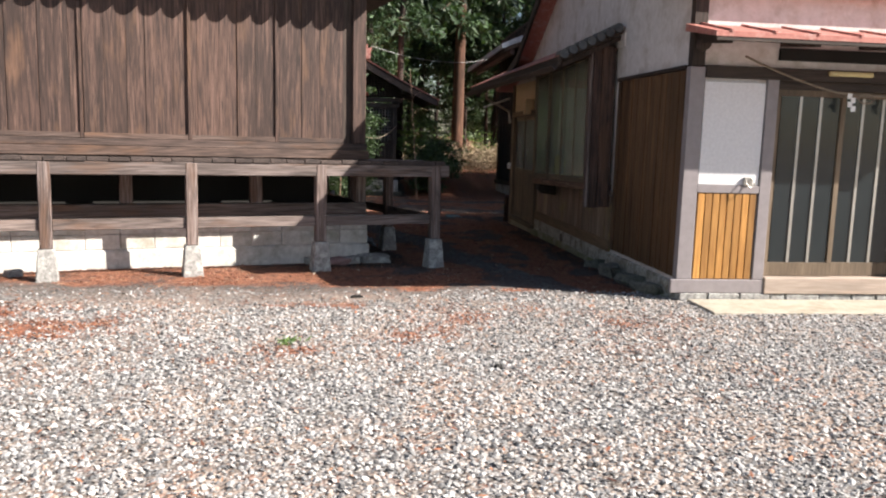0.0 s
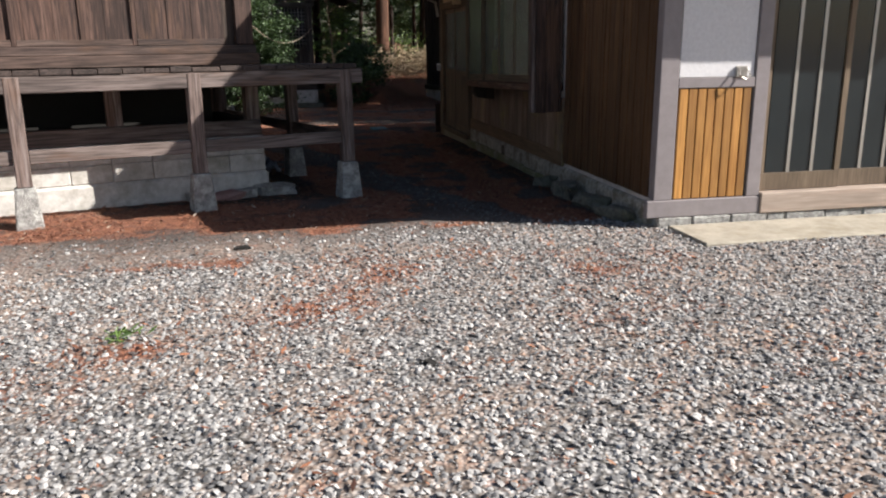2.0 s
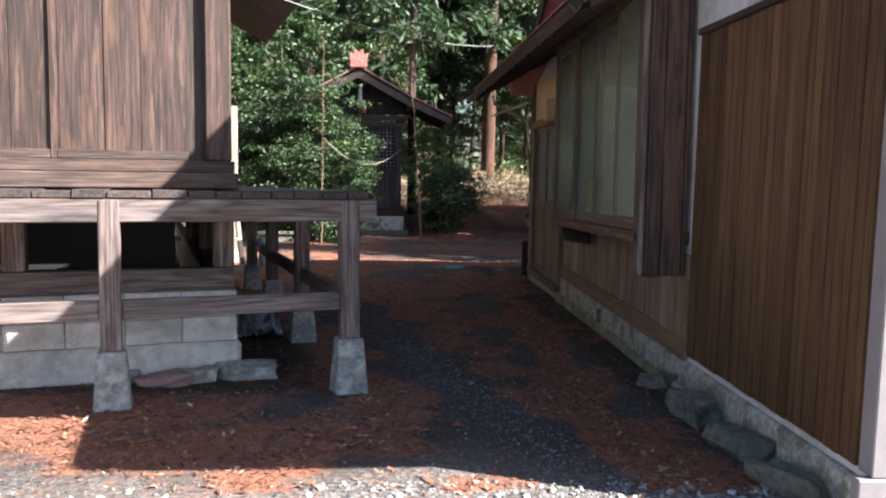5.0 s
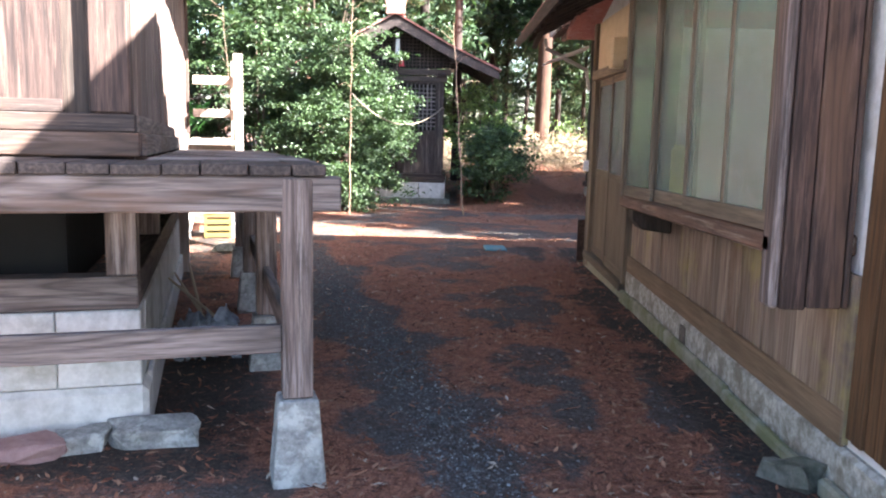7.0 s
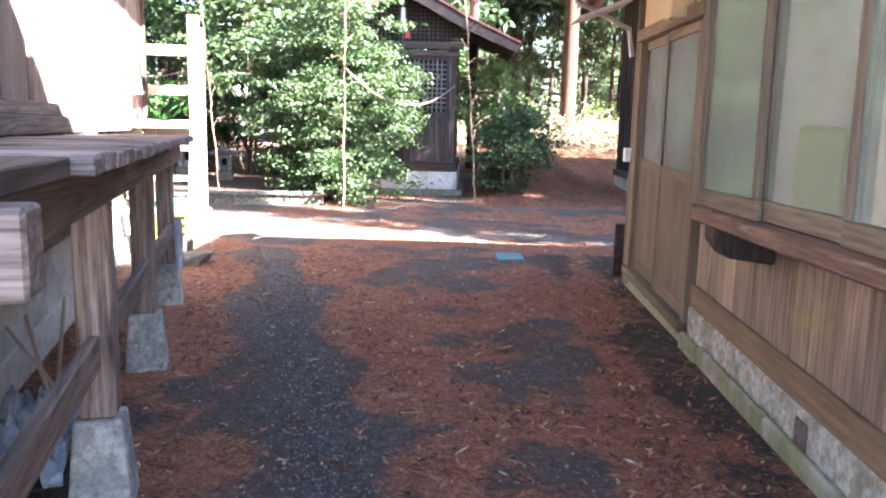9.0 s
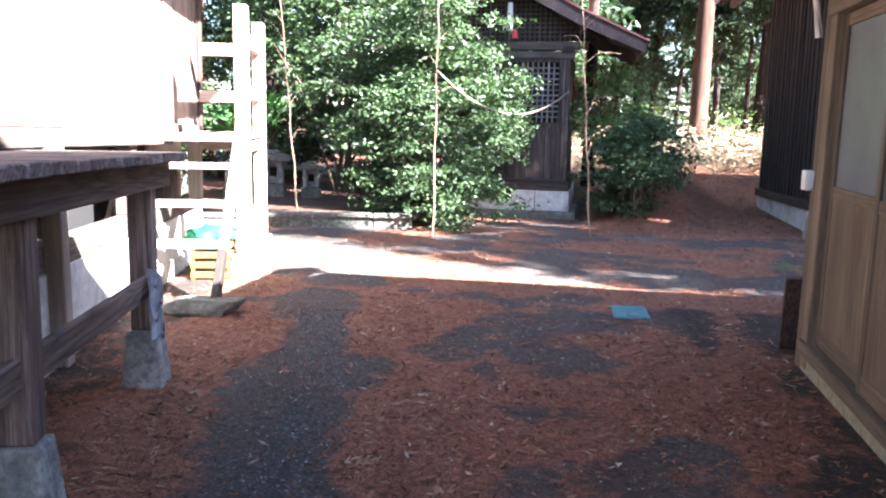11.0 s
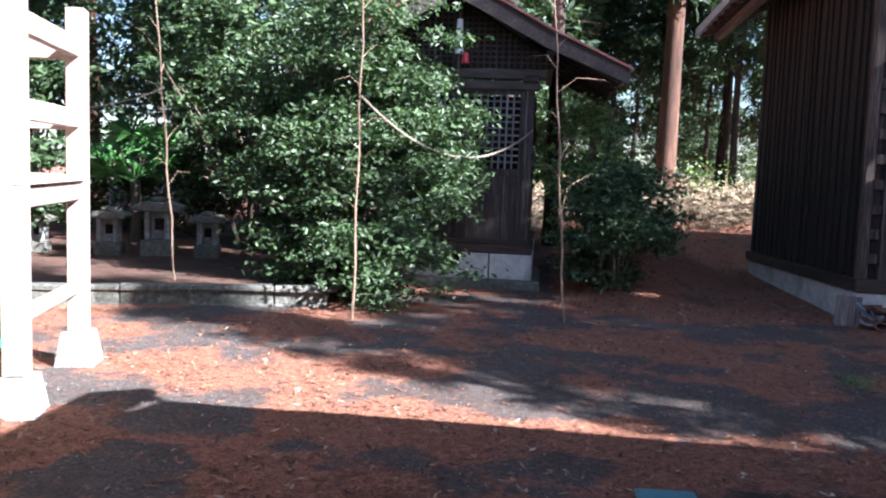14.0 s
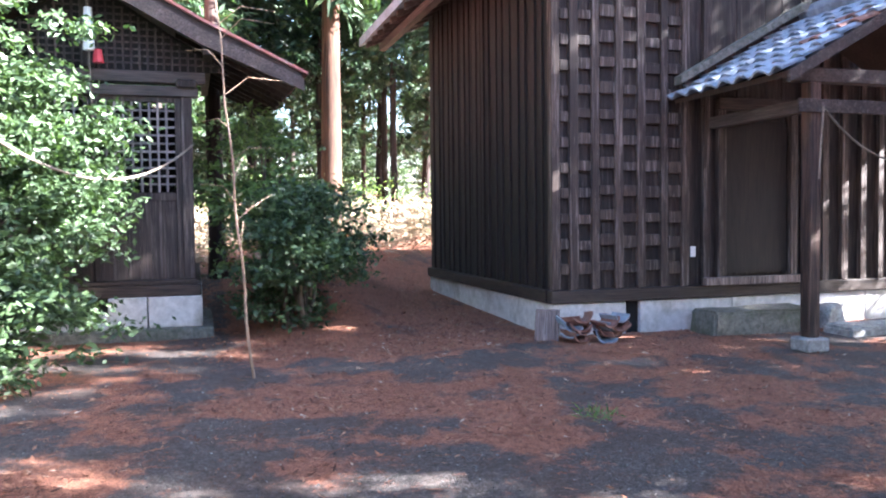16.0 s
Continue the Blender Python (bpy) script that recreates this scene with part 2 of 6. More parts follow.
def rod(bm, pts, r0, r1=None, sides=7):
    """A tapering tube along points."""
    r1 = r0 if r1 is None else r1
    pts = [Vector(p) for p in pts]
    rings = []
    for i, p in enumerate(pts):
        d = (pts[min(i + 1, len(pts) - 1)] - pts[max(i - 1, 0)]).normalized()
        a = d.orthogonal().normalized() if abs(d.z) > 0.9 else d.cross(Vector((0, 0, 1))).normalized()
        if abs(d.z) > 0.9:
            a = (Vector((1, 0, 0)) - d * d.x).normalized()
        c = d.cross(a)
        r = r0 + (r1 - r0) * i / (len(pts) - 1)
        rings.append([bm.verts.new(p + r * (math.cos(6.2832 * k / sides) * a + math.sin(6.2832 * k / sides) * c)) for k in range(sides)])
    for a, c in zip(rings, rings[1:]):
        for k in range(sides):
            bm.faces.new((a[k], a[(k + 1) % sides], c[(k + 1) % sides], c[k]))
    bm.faces.new(rings[0][::-1])
    bm.faces.new(rings[-1])
    return bm


def part(name, bm, material, parent=None, label="", smooth=False):
    me = bpy.data.meshes.new(name)
    bmesh.ops.recalc_face_normals(bm, faces=bm.faces[:]) if len(bm.faces) < 3000 else None
    bm.to_mesh(me)
    bm.free()
    me.materials.append(material)
    if smooth:
        me.polygons.foreach_set("use_smooth", [True] * len(me.polygons))
    ob = new(name, me)
    ob.parent = parent
    if label:
        ob["label"] = label
    return ob


def raw(name, verts, faces, material, parent=None, label=""):
    me = bpy.data.meshes.new(name)
    me.from_pydata(verts, [], faces)
    me.materials.append(material)
    ob = new(name, me)
    ob.parent = parent
    if label:
        ob["label"] = label
    return ob


def thing(name, m, label, category, group="", kind=""):
    ob = new(name)
    ob.empty_display_size = 0.2
    ob.matrix_world = m
    return tagged(ob, label, category, group, kind)


def shared(name, mesh, parent, m):
    ob = new(name, mesh)
    ob.parent = parent
    ob.matrix_basis = m
    return ob


rnd = random.Random(7)


# ---- ground ----
def smooth01(a, b, v):
    k = min(1.0, max(0.0, (v - a) / (b - a)))
    return k * k * (3 - 2 * k)


def level(x, y):
    """The ground's height: it falls gently away, and rises to a mound between the shrine and the store."""
    yy = min(max(y, -12.0), 26.0)
    z = -0.10 - 0.0155 * yy
    far = 4.6 * smooth01(3.4, 5.3, x)
    z += 0.48 * smooth01(25.0 + far, 28.0 + far, y) * smooth01(1.9, 3.4, x)
    z += 0.35 * smooth01(26.0, 31.0, y) * (1 - smooth01(1.9, 3.4, x))
    z += 0.03 * (noise.noise((x * 0.5, y * 0.5, 3.0))) * (1 if -2 < x < 3 or y < 9 else 0.6)
    return z


# ---- the hall on stilts ----
HALL = Matrix.Translation((1.2, 10.68, 0)) @ Matrix.Rotation(radians(16.5), 4, "Z")
WU, WV, WE, WN = -0.73, 0.76, -9.0, 10.6      # east wall, south wall, west end, north end
SAG = math.tan(radians(1.4))
hall = thing("worship_hall", HALL @ Matrix.Rotation(radians(-1.4), 4, "X"), "weathered brown timber shrine hall raised on stone piers", "hall")


def planks(parent, u0, u1, z0, z1, plane, wide, thick, mat, along="x", gap=0.004, face=-1, seed=1, name="plank"):
    """Upright boards side by side on a wall, each a little proud or shy of the next."""
    r = random.Random(seed)
    u = u0
    while u < u1 - 0.02:
        w = min(wide * r.uniform(0.8, 1.25), u1 - u)
        if u1 - u - w < 0.06:
            w = u1 - u
        d = thick * r.uniform(0.7, 1.3)
        a, c = (plane - d, plane) if face < 0 else (plane, plane + d)
        bm = box(u + gap / 2, u + w - gap / 2, a, c, z0, z1) if along == "x" else box(a, c, u + gap / 2, u + w - gap / 2, z0, z1)
        part(name, bm, mat, parent)
        u += w


def hall_build():
    h = hall
    # body behind the boards
    part("wall_core", box(WE, WU - 0.05, WV + 0.05, WN, 1.16, 4.1), M_dark, h)
    # south wall: sill, rail, boards in bays between posts
    part("sill", box(WE, WU + 0.04, WV - 0.06, WV + 0.1, 1.157, 1.275, bevel=0.008), M_sillx, h)
    part("sill", box(WE, WU + 0.02, WV - 0.035, WV + 0.06, 1.277, 1.365, bevel=0.006), M_sillx, h)
    part("corner_post", box(WU - 0.19, WU, WV - 0.02, WV + 0.14, 1.367, 4.1, bevel=0.01), M_hall, h)
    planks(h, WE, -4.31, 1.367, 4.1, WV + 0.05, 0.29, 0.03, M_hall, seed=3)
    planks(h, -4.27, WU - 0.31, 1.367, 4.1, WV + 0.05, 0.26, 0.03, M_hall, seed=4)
    for u in (-7.2, -5.75, -4.3, -3.05, -1.95):
        part("batten", box(u - 0.02, u + 0.02, WV - 0.012, WV + 0.018, 1.367, 4.1, bevel=0.004), M_hall, h)
    for a, c in ((WE, -7.222), (-7.178, -5.772), (-5.728, -4.322), (-4.278, -3.072), (-3.028, -1.972), (-1.928, WU - 0.312)):
        part("board_rail", box(a, c, WV - 0.008, WV + 0.018, 1.367, 1.43, bevel=0.004), M_sillx, h)
    # east wall
    part("sill", box(WU - 0.1, WU + 0.06, WV + 0.102, WN, 1.157, 1.275, bevel=0.008), M_hall_v, h)
    part("sill", box(WU - 0.06, WU + 0.03, WV + 0.102, WN, 1.277, 1.365, bevel=0.006), M_hall_v, h)
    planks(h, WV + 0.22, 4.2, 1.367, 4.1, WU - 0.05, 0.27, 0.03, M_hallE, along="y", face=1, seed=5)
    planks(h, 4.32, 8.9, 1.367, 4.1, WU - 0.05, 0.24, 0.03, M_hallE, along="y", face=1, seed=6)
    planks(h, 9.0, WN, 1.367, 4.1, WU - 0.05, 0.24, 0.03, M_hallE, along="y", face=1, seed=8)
    part("corner_post", box(WU - 0.12, WU + 0.03, WN, WN + 0.15, 1.18, 4.1, bevel=0.01), M_hall, h)
    # foundation wall and the timber on it
    part("foundation", box(WE, WU + 0.05, WV - 0.09, WV + 0.2, -0.55, 0.0, bevel=0.03), M_conc, h, "pale concrete footing")
    u = WU + 0.02
    while u > WE:
        part("footing_block", box(max(u - 0.4, WE) + 0.004, u, WV - 0.06, WV + 0.15, 0.003, 0.19, bevel=0.008), M_conc, h)
        part("footing_block", box(max(u - 0.4, WE) + 0.004, u, WV - 0.056, WV + 0.15, 0.193, 0.39, bevel=0.008), M_conc, h)
        u -= 0.4
    part("foundation", box(WU - 0.16, WU + 0.02, WV + 0.202, WN, -0.6, 0.39, bevel=0.01), M_conc, h)
    part("foundation", box(WU + 0.022, WU + 0.05, WV + 0.202, WN, -0.6, 0.0, bevel=0.008), M_conc, h)
    part("ground_beam", box(WE, WU + 0.01, WV - 0.04, WV + 0.12, 0.393, 0.56, bevel=0.006), M_hall_h, h)
    part("ground_beam", box(WU - 0.14, WU + 0.01, WV + 0.122, WN, 0.393, 0.56, bevel=0.006), M_hall_v, h)
    for u in (WU - 0.14, -2.3, -3.9, -5.5, -7.1):
        part("stub_post", box(u, u + 0.15, WV - 0.02, WV + 0.13, 0.563, 1.14, bevel=0.006), M_post, h)
    for v in (2.6, 4.3, 6.0, 7.7, 9.4):
        part("stub_post", box(WU - 0.15, WU, v, v + 0.15, 0.563, 1.14, bevel=0.006), M_post, h)
    # solid black box that stands in for the shade under the floor
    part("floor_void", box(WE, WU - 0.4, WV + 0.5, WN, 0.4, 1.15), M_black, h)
    # veranda: piers, posts, beams, braces, deck boards
    spots = [(-1.565 * i, 0.0) for i in range(6)] + [(0.0 - 0.02 * i, 1.8 * i) for i in (1, 2, 3)]
    for u, v in spots:
        g = level(*(HALL @ Vector((u, v, 0))).xy) + SAG * v
        hi = 0.115
        bm = bmesh.new()
        lo = [bm.verts.new((u + a * 0.125, v + c * 0.125, g - 0.08)) for a, c in ((-1, -1), (1, -1), (1, 1), (-1, 1))]
        up = [bm.verts.new((u + a * 0.088, v + c * 0.088, hi)) for a, c in ((-1, -1), (1, -1), (1, 1), (-1, 1))]
        bm.faces.new(lo[::-1])
        bm.faces.new(up)
        for i in range(4):
            bm.faces.new((lo[i], lo[(i + 1) % 4], up[(i + 1) % 4], up[i]))
        bmesh.ops.bevel(bm, geom=bm.edges[:], offset=0.014, segments=2, affect="EDGES", profile=0.5)
        part("pier", bm, M_stone, h, "tapered rough stone pier")
        part("post", box(u - 0.066, u + 0.066, v - 0.066, v + 0.066, hi + 0.002, 0.943 if v else 1.09, bevel=0.008), M_post, h)
    part("edge_beam", box(WE, 0.19, -0.06, 0.06, 0.945, 1.098, bevel=0.008), M_hall_h, h)
    part("edge_beam", box(-0.06, 0.06, 0.062, 5.6, 0.945, 1.098, bevel=0.008), M_hall_v, h)
    for i in range(5):
        part("brace", box(-1.565 * (i + 1) + 0.068, -1.565 * i - 0.068, -0.03, 0.02, 0.32, 0.445, bevel=0.005), M_hall_h, h)
    for i, (a, c) in enumerate(((0.068, 1.73), (1.87, 3.53), (3.67, 5.33))):
        part("brace", box(-0.045, 0.0, a, c, 0.32, 0.445, bevel=0.005), M_hall_v, h)
    for v in (1.8, 3.6, 5.4):
        part("joist", box(WU, -0.062, v - 0.05, v + 0.05, 0.965, 1.098), M_hall_h, h)
    r = random.Random(12)
    u = WE
    while u < 0.1:                               # boards of the south deck run to the wall
        w = r.uniform(0.2, 0.27) if u < -1.2 else r.uniform(0.13, 0.2)
        part("deck_board", box(u + 0.003, min(u + w, 0.17) - 0.003, -0.06 - r.uniform(0, 0.02), WV - 0.07 if u < WU - 0.2 else 0.68, 1.1, 1.15 + r.uniform(-0.008, 0.004), bevel=0.005), M_deck, h)
        u += w
    v = 0.685
    while v < 5.62:
        w = r.uniform(0.13, 0.19)
        part("deck_board", box(WU + 0.065, 0.16 + r.uniform(-0.015, 0.02), v + 0.003, min(v + w, 5.66) - 0.003, 1.1, 1.15 + r.uniform(-0.008, 0.004), bevel=0.005), M_decke, h)
        v += w
    # roof, out of view: its east eave is drawn out to darken the lane
    part("roof", prism([(WE, 5.0), (-4.9, 7.2), (0.9, 4.12), (0.9, 4.0), (-4.9, 7.05), (WE, 4.85)], -0.1, WN + 0.5, "y"), M_dark, h, "dark unseen roof, its eaves deepened to shade the lane")
    for i in range(34):                          # round eave tiles
        bm = bmesh.new()
        rod(bm, [(0.1 - 0.27 * i, -0.22, 4.01), (0.1 - 0.27 * i, 0.3, 4.06)], 0.1, 0.1, 10)
        part("eave_tile", bm, M_tile, h)


hall_build()


# ---- the priest's house with the sliding door ----
house = thing("shrine_office", Matrix.Identity(4), "white plaster and brown timber house with a red entrance hood", "house")
HX, HY, HN, HE = 3.63, 8.33, 17.32, 9.2


def house_build():
    h = house
    # walls with their openings
    part("wall", box(HX + 0.02, 4.60, HY + 0.02, HY + 0.16, -0.1, 3.2), M_old_white, h)
    part("wall", box(4.602, 6.28, HY + 0.02, HY + 0.16, 2.32, 3.2), M_old_white, h)
    part("wall", box(6.282, HE, HY + 0.02, HY + 0.16, -0.1, 3.2), M_old_white, h)
    gable = [(HY + 0.162, -0.1), (11.25, -0.1), (11.25, 2.9), (15.0, 2.9), (15.0, 1.95), (17.15, 1.95), (17.15, -0.2), (HN, -0.2), (HN, 2.6), (15.9, 2.97), (12.2, 4.97), (HY + 0.162, 3.1)]
    part("wall", prism(gable, HX + 0.02, HX + 0.14, "x"), M_old_white, h)
    part("wall", box(HX + 0.05, HX + 0.14, 11.252, 15.0, -0.1, 0.72), M_dark_v, h)
    part("wall", box(HX + 0.142, HE, HN - 0.12, HN, -0.5, 2.58), M_old_white, h)
    part("wall", box(HE, HE + 0.12, HY, HN, -0.5, 2.8), M_old_white, h)
    part("footing", box(HX - 0.02, HX + 0.16, HY + 0.1, 15.0, -0.5, -0.03, bevel=0.02), M_flaky, h, "flaking mossy concrete footing")
    part("footing", box(HX - 0.04, HX + 0.16, 15.002, HN, -0.6, -0.22, bevel=0.02), M_concg, h)
    part("footing", box(HX + 0.05, HE, HY + 0.02, HY + 0.2, -0.5, -0.15), M_conc, h)
    # west cladding: two heights of board
    planks(h, HY + 0.1, 10.6, 0.02, 2.27, HX + 0.02, 0.075, 0.025, M_brown, along="y", gap=0.012, seed=21, name="clapboard")
    # main roof, gable to the west
    sec = [(8.2, 3.18), (12.2, 5.12), (15.8, 3.12), (18.1, 2.6), (18.1, 2.5), (15.8, 3.0), (12.2, 4.98), (8.2, 3.06)]
    part("roof", prism(sec, 3.35, HE + 0.5, "x"), M_red, h, "faded red sheet-metal roof")
    # pent roof along the west side
    part("pent_roof", prism([(2.8, 2.5), (2.8, 2.56), (HX + 0.01, 2.97), (HX + 0.01, 2.9)], 10.55, 18.1, "y"), M_dark_v, h)
    # hood over the door
    part("hood", prism([(7.6, 2.53), (7.6, 2.58), (HY + 0.015, 2.74), (HY + 0.015, 2.66)], 3.55, 7.6, "x"), M_red, h, "faded red sheet hood")


house_build()



# ---- the ground sheet ----
def lines(lo, hi, fine_lo, fine_hi, step):
    a = list(np.arange(fine_lo, fine_hi + 1e-6, step))
    d, s = fine_hi, step
    while d < hi:
        s *= 1.35
        d += s
        a.append(d)
    d, s = fine_lo, step
    while d > lo:
        s *= 1.35
        d -= s
        a.insert(0, d)
    return a


def fbm(x, y, s, seed):
    p = Vector((x * s, y * s, seed))
    return 0.6 * noise.noise(p) + 0.3 * noise.noise(p * 2.1) + 0.2 * noise.noise(p * 4.7)


def track(y):
    return 1.36 - 0.28 * (y - 13.0)


def gravelled(x, y):
    """One where loose pale gravel lies: the open yard, thinning out between the buildings."""
    edge = 8.75 + 0.35 * fbm(x, y, 0.9, 2.0)
    g = 1 - smooth01(edge - 0.5, edge + 0.7, y)
    g *= 1 - 0.3 * smooth01(0.0, 1.0, (y - 7.7) * 1.2 + 0.5 * fbm(x, y, 0.6, 8.0) - max(0.0, x - 1.2) * 0.8)
    return min(1.0, max(0.0, g))


def packed(x, y):
    """One where the gravel is trodden fine: along the edge of the shade before the hall."""
    return smooth01(7.7, 8.15, y + 0.25 * fbm(x, y, 0.8, 6.0)) * smooth01(1.5, 0.6, x + 0.5 * fbm(x, y, 1.1, 7.0))


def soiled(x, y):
    """One where dark soil shows: along the house wall and under the veranda."""
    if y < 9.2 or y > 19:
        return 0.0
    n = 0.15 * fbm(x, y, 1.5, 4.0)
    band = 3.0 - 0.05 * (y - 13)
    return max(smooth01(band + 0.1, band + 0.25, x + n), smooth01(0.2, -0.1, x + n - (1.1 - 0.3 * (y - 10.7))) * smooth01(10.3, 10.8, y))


# drifts of needles blown over the gravel: centre, half widths, weight
DRIFTS = [(0.95, 7.4, 0.55, 0.4, 0.75), (2.0, 7.62, 0.3, 0.2, 0.6), (-0.2, 7.95, 0.6, 0.12, 0.6), (2.5, 7.15, 0.3, 0.15, 0.5), (-2.5, 6.9, 0.8, 0.45, 0.75), (-3.3, 7.6, 0.9, 0.3, 0.6), (0.5, 6.8, 0.5, 0.3, 0.35), (-0.4, 6.2, 0.25, 0.2, 0.4), (-3.0, 5.6, 0.5, 0.3, 0.5)]


def littered(x, y):
    """One where dry cedar needles cover the ground."""
    n = fbm(x, y, 0.9, 5.0) + 0.5 * fbm(x, y, 2.6, 9.0)
    if y < 8.75:
        k = 0.0
        for cx, cy, rx, ry, w in DRIFTS:
            k += w * math.exp(-((x - cx) / rx) ** 2 - ((y - cy) / ry) ** 2)
        far = smooth01(3.0, 6.5, y) * smooth01(8.4, 7.9, y)
        return max(0.0, min(0.8, (n + 0.02) * 0.35 * far + k * (0.8 + 1.3 * n)))
    if y < 10.6 and x < 0.6:
        return max(0.0, min(0.9, (0.62 + 0.9 * n) * smooth01(8.85, 9.4, y + 0.2 * n)))
    base = 0.02 + 0.16 * smooth01(11, 16, y)
    rut = abs(x - track(y)) - 0.28
    strip = math.exp(-((x - track(y) + 0.75) / 0.35) ** 2) + 0.8 * math.exp(-((x - track(y) - 0.62) / 0.3) ** 2) + 1.7 * math.exp(-((x - 2.98 - 0.06 * (y - 13)) / 0.16) ** 2)
    k = (1.15 * n + base + 0.46 * strip) * 1.9
    k *= smooth01(-0.08, 0.14, rut + 0.12 * n) if y < 19 else 1
    k *= 1 - 0.6 * soiled(x, y)
    if y > 19:
        k = (1.2 * n + 0.2) * 1.6
    if y > 25 and x > 2:
        k = 0.75 + n
    return max(0.0, min(1.0, k))


gx, gy = lines(-400, 400, -5.0, 9.0, 0.1), lines(-120, 600, 1.0, 29.0, 0.1)
gv = [(x, y, level(x, y)) for y in gy for x in gx]
W = len(gx)
gf = [(j * W + i, j * W + i + 1, (j + 1) * W + i + 1, (j + 1) * W + i) for j in range(len(gy) - 1) for i in range(W - 1)]


def ground_material():
    m, nt, b = blank("yard_ground", 0.95)
    v = coords(nt, (1, 1, 1))
    att = []
    for key in ("gravel", "litter", "soil"):
        a = nt.nodes.new("ShaderNodeAttribute")
        a.attribute_name = key
        att.append(a.outputs["Fac"])
    vo = nt.nodes.new("ShaderNodeTexVoronoi")
    vo.inputs["Scale"].default_value = 36.0
    nt.links.new(v, vo.inputs["Vector"])
    sep = nt.nodes.new("ShaderNodeSeparateColor")
    nt.links.new(vo.outputs["Color"], sep.inputs[0])
    stones = grad(nt, sep.outputs[0], [(0.0, (0.1, 0.1, 0.1)), (0.3, (0.25, 0.247, 0.243)), (0.8, (0.41, 0.403, 0.395)), (1.0, (0.52, 0.51, 0.5))])
    gap = grad(nt, vo.outputs["Distance"], [(0.3, (1, 1, 1)), (0.7, (0.4, 0.385, 0.36))])
    stones = mixc(nt, 1.0, stones, gap, "MULTIPLY")
    fine = noisy(nt, v, 60.0, 6, 0.75)
    earth = grad(nt, fine, [(0.3, (0.024, 0.02, 0.018)), (0.5, (0.078, 0.064, 0.057)), (0.62, (0.165, 0.14, 0.125)), (0.75, (0.38, 0.34, 0.31))])
    patch = noisy(nt, v, 1.6, 4)
    earth = mixc(nt, grad(nt, patch, [(0.4, (0, 0, 0)), (0.65, (0.6,) * 3)]), earth, (0.07, 0.038, 0.026))
    needles = noisy(nt, v, 90.0, 6, 0.8)
    lit = grad(nt, needles, [(0.36, (0.04, 0.016, 0.01)), (0.47, (0.235, 0.085, 0.047)), (0.6, (0.45, 0.19, 0.108)), (0.74, (0.6, 0.36, 0.24))])
    tint = noisy(nt, v, 1.1, 6, 0.75)
    stones = mixc(nt, grad(nt, tint, [(0.42, (0, 0, 0)), (0.66, (0.65,) * 3)]), stones, (0.42, 0.3, 0.225))
    umber = grad(nt, fine, [(0.35, (0.014, 0.01, 0.008)), (0.58, (0.05, 0.036, 0.028)), (0.76, (0.26, 0.2, 0.16))])
    earth = mixc(nt, att[2], earth, umber)
    col = mixc(nt, att[0], earth, stones)
    rough_edge = nt.nodes.new("ShaderNodeMath")
    rough_edge.operation = "MULTIPLY_ADD"
    nt.links.new(noisy(nt, v, 5.0, 12, 0.85), rough_edge.inputs[0])
    rough_edge.inputs[1].default_value = 3.0
    nt.links.new(att[1], rough_edge.inputs[2])
    half = nt.nodes.new("ShaderNodeMath")
    half.operation = "MULTIPLY"
    half.inputs[1].default_value = 0.4
    nt.links.new(rough_edge.outputs[0], half.inputs[0])
    fac = grad(nt, half.outputs[0], [(0.65, (0, 0, 0)), (0.81, (0.95,) * 3)])
    col = mixc(nt, fac, col, lit)
    speck = noisy(nt, v, 22.0, 8, 0.85)
    col = mixc(nt, 1.0, col, grad(nt, speck, [(0.35, (0.43,) * 3), (0.5, (0.97,) * 3), (0.65, (1.55,) * 3)]), "MULTIPLY")
    nt.links.new(col, b.inputs["Base Color"])
    hgt = mixc(nt, att[0], needles, vo.outputs["Distance"])
    nt.links.new(bumped(nt, hgt, 0.7, 0.02), b.inputs["Normal"])
    return m


M_ground = ground_material()
ground = tagged(raw("ground", gv, gf, M_ground), "pale gravel and dark earth strewn with red cedar litter", "ground", kind="structure")
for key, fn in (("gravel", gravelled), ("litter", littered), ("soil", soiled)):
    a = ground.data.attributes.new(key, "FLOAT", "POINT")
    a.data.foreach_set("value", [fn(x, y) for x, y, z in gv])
ground.data.polygons.foreach_set("use_smooth", [True] * len(gf))


def strew(name, template, faces, spots, mat, label, category):
    """Many small pieces in one mesh: each spot is (x, y, z, size, matrix3)."""
    tv = np.array(template)
    k = len(tv)
    vs = np.empty((len(spots) * k, 3))
    fs = []
    for i, (x, y, z, s, R) in enumerate(spots):
        vs[i * k:(i + 1) * k] = tv @ (R * s).T + (x, y, z)
    for i in range(len(spots)):
        for f in faces:
            fs.append(tuple(q + i * k for q in f))
    ob = raw(name, vs.tolist(), fs, mat)
    return tagged(ob, label, category, kind="stuff")


def spin(r, flat=1.0):
    e = Euler((r.uniform(-flat, flat), r.uniform(-flat, flat), r.uniform(0, 6.283)))
    return np.array(e.to_matrix())


def stone_material(name, ramp):
    m, nt, b = blank(name, 0.9)
    ge = nt.nodes.new("ShaderNodeNewGeometry")
    col = grad(nt, ge.outputs["Random Per Island"], ramp)
    g = noisy(nt, coords(nt, (1, 1, 1)), 160.0, 3)
    col = mixc(nt, 1.0, col, grad(nt, g, [(0.3, (0.75,) * 3), (0.7, (1.1,) * 3)]), "MULTIPLY")
    nt.links.new(col, b.inputs["Base Color"])
    return m


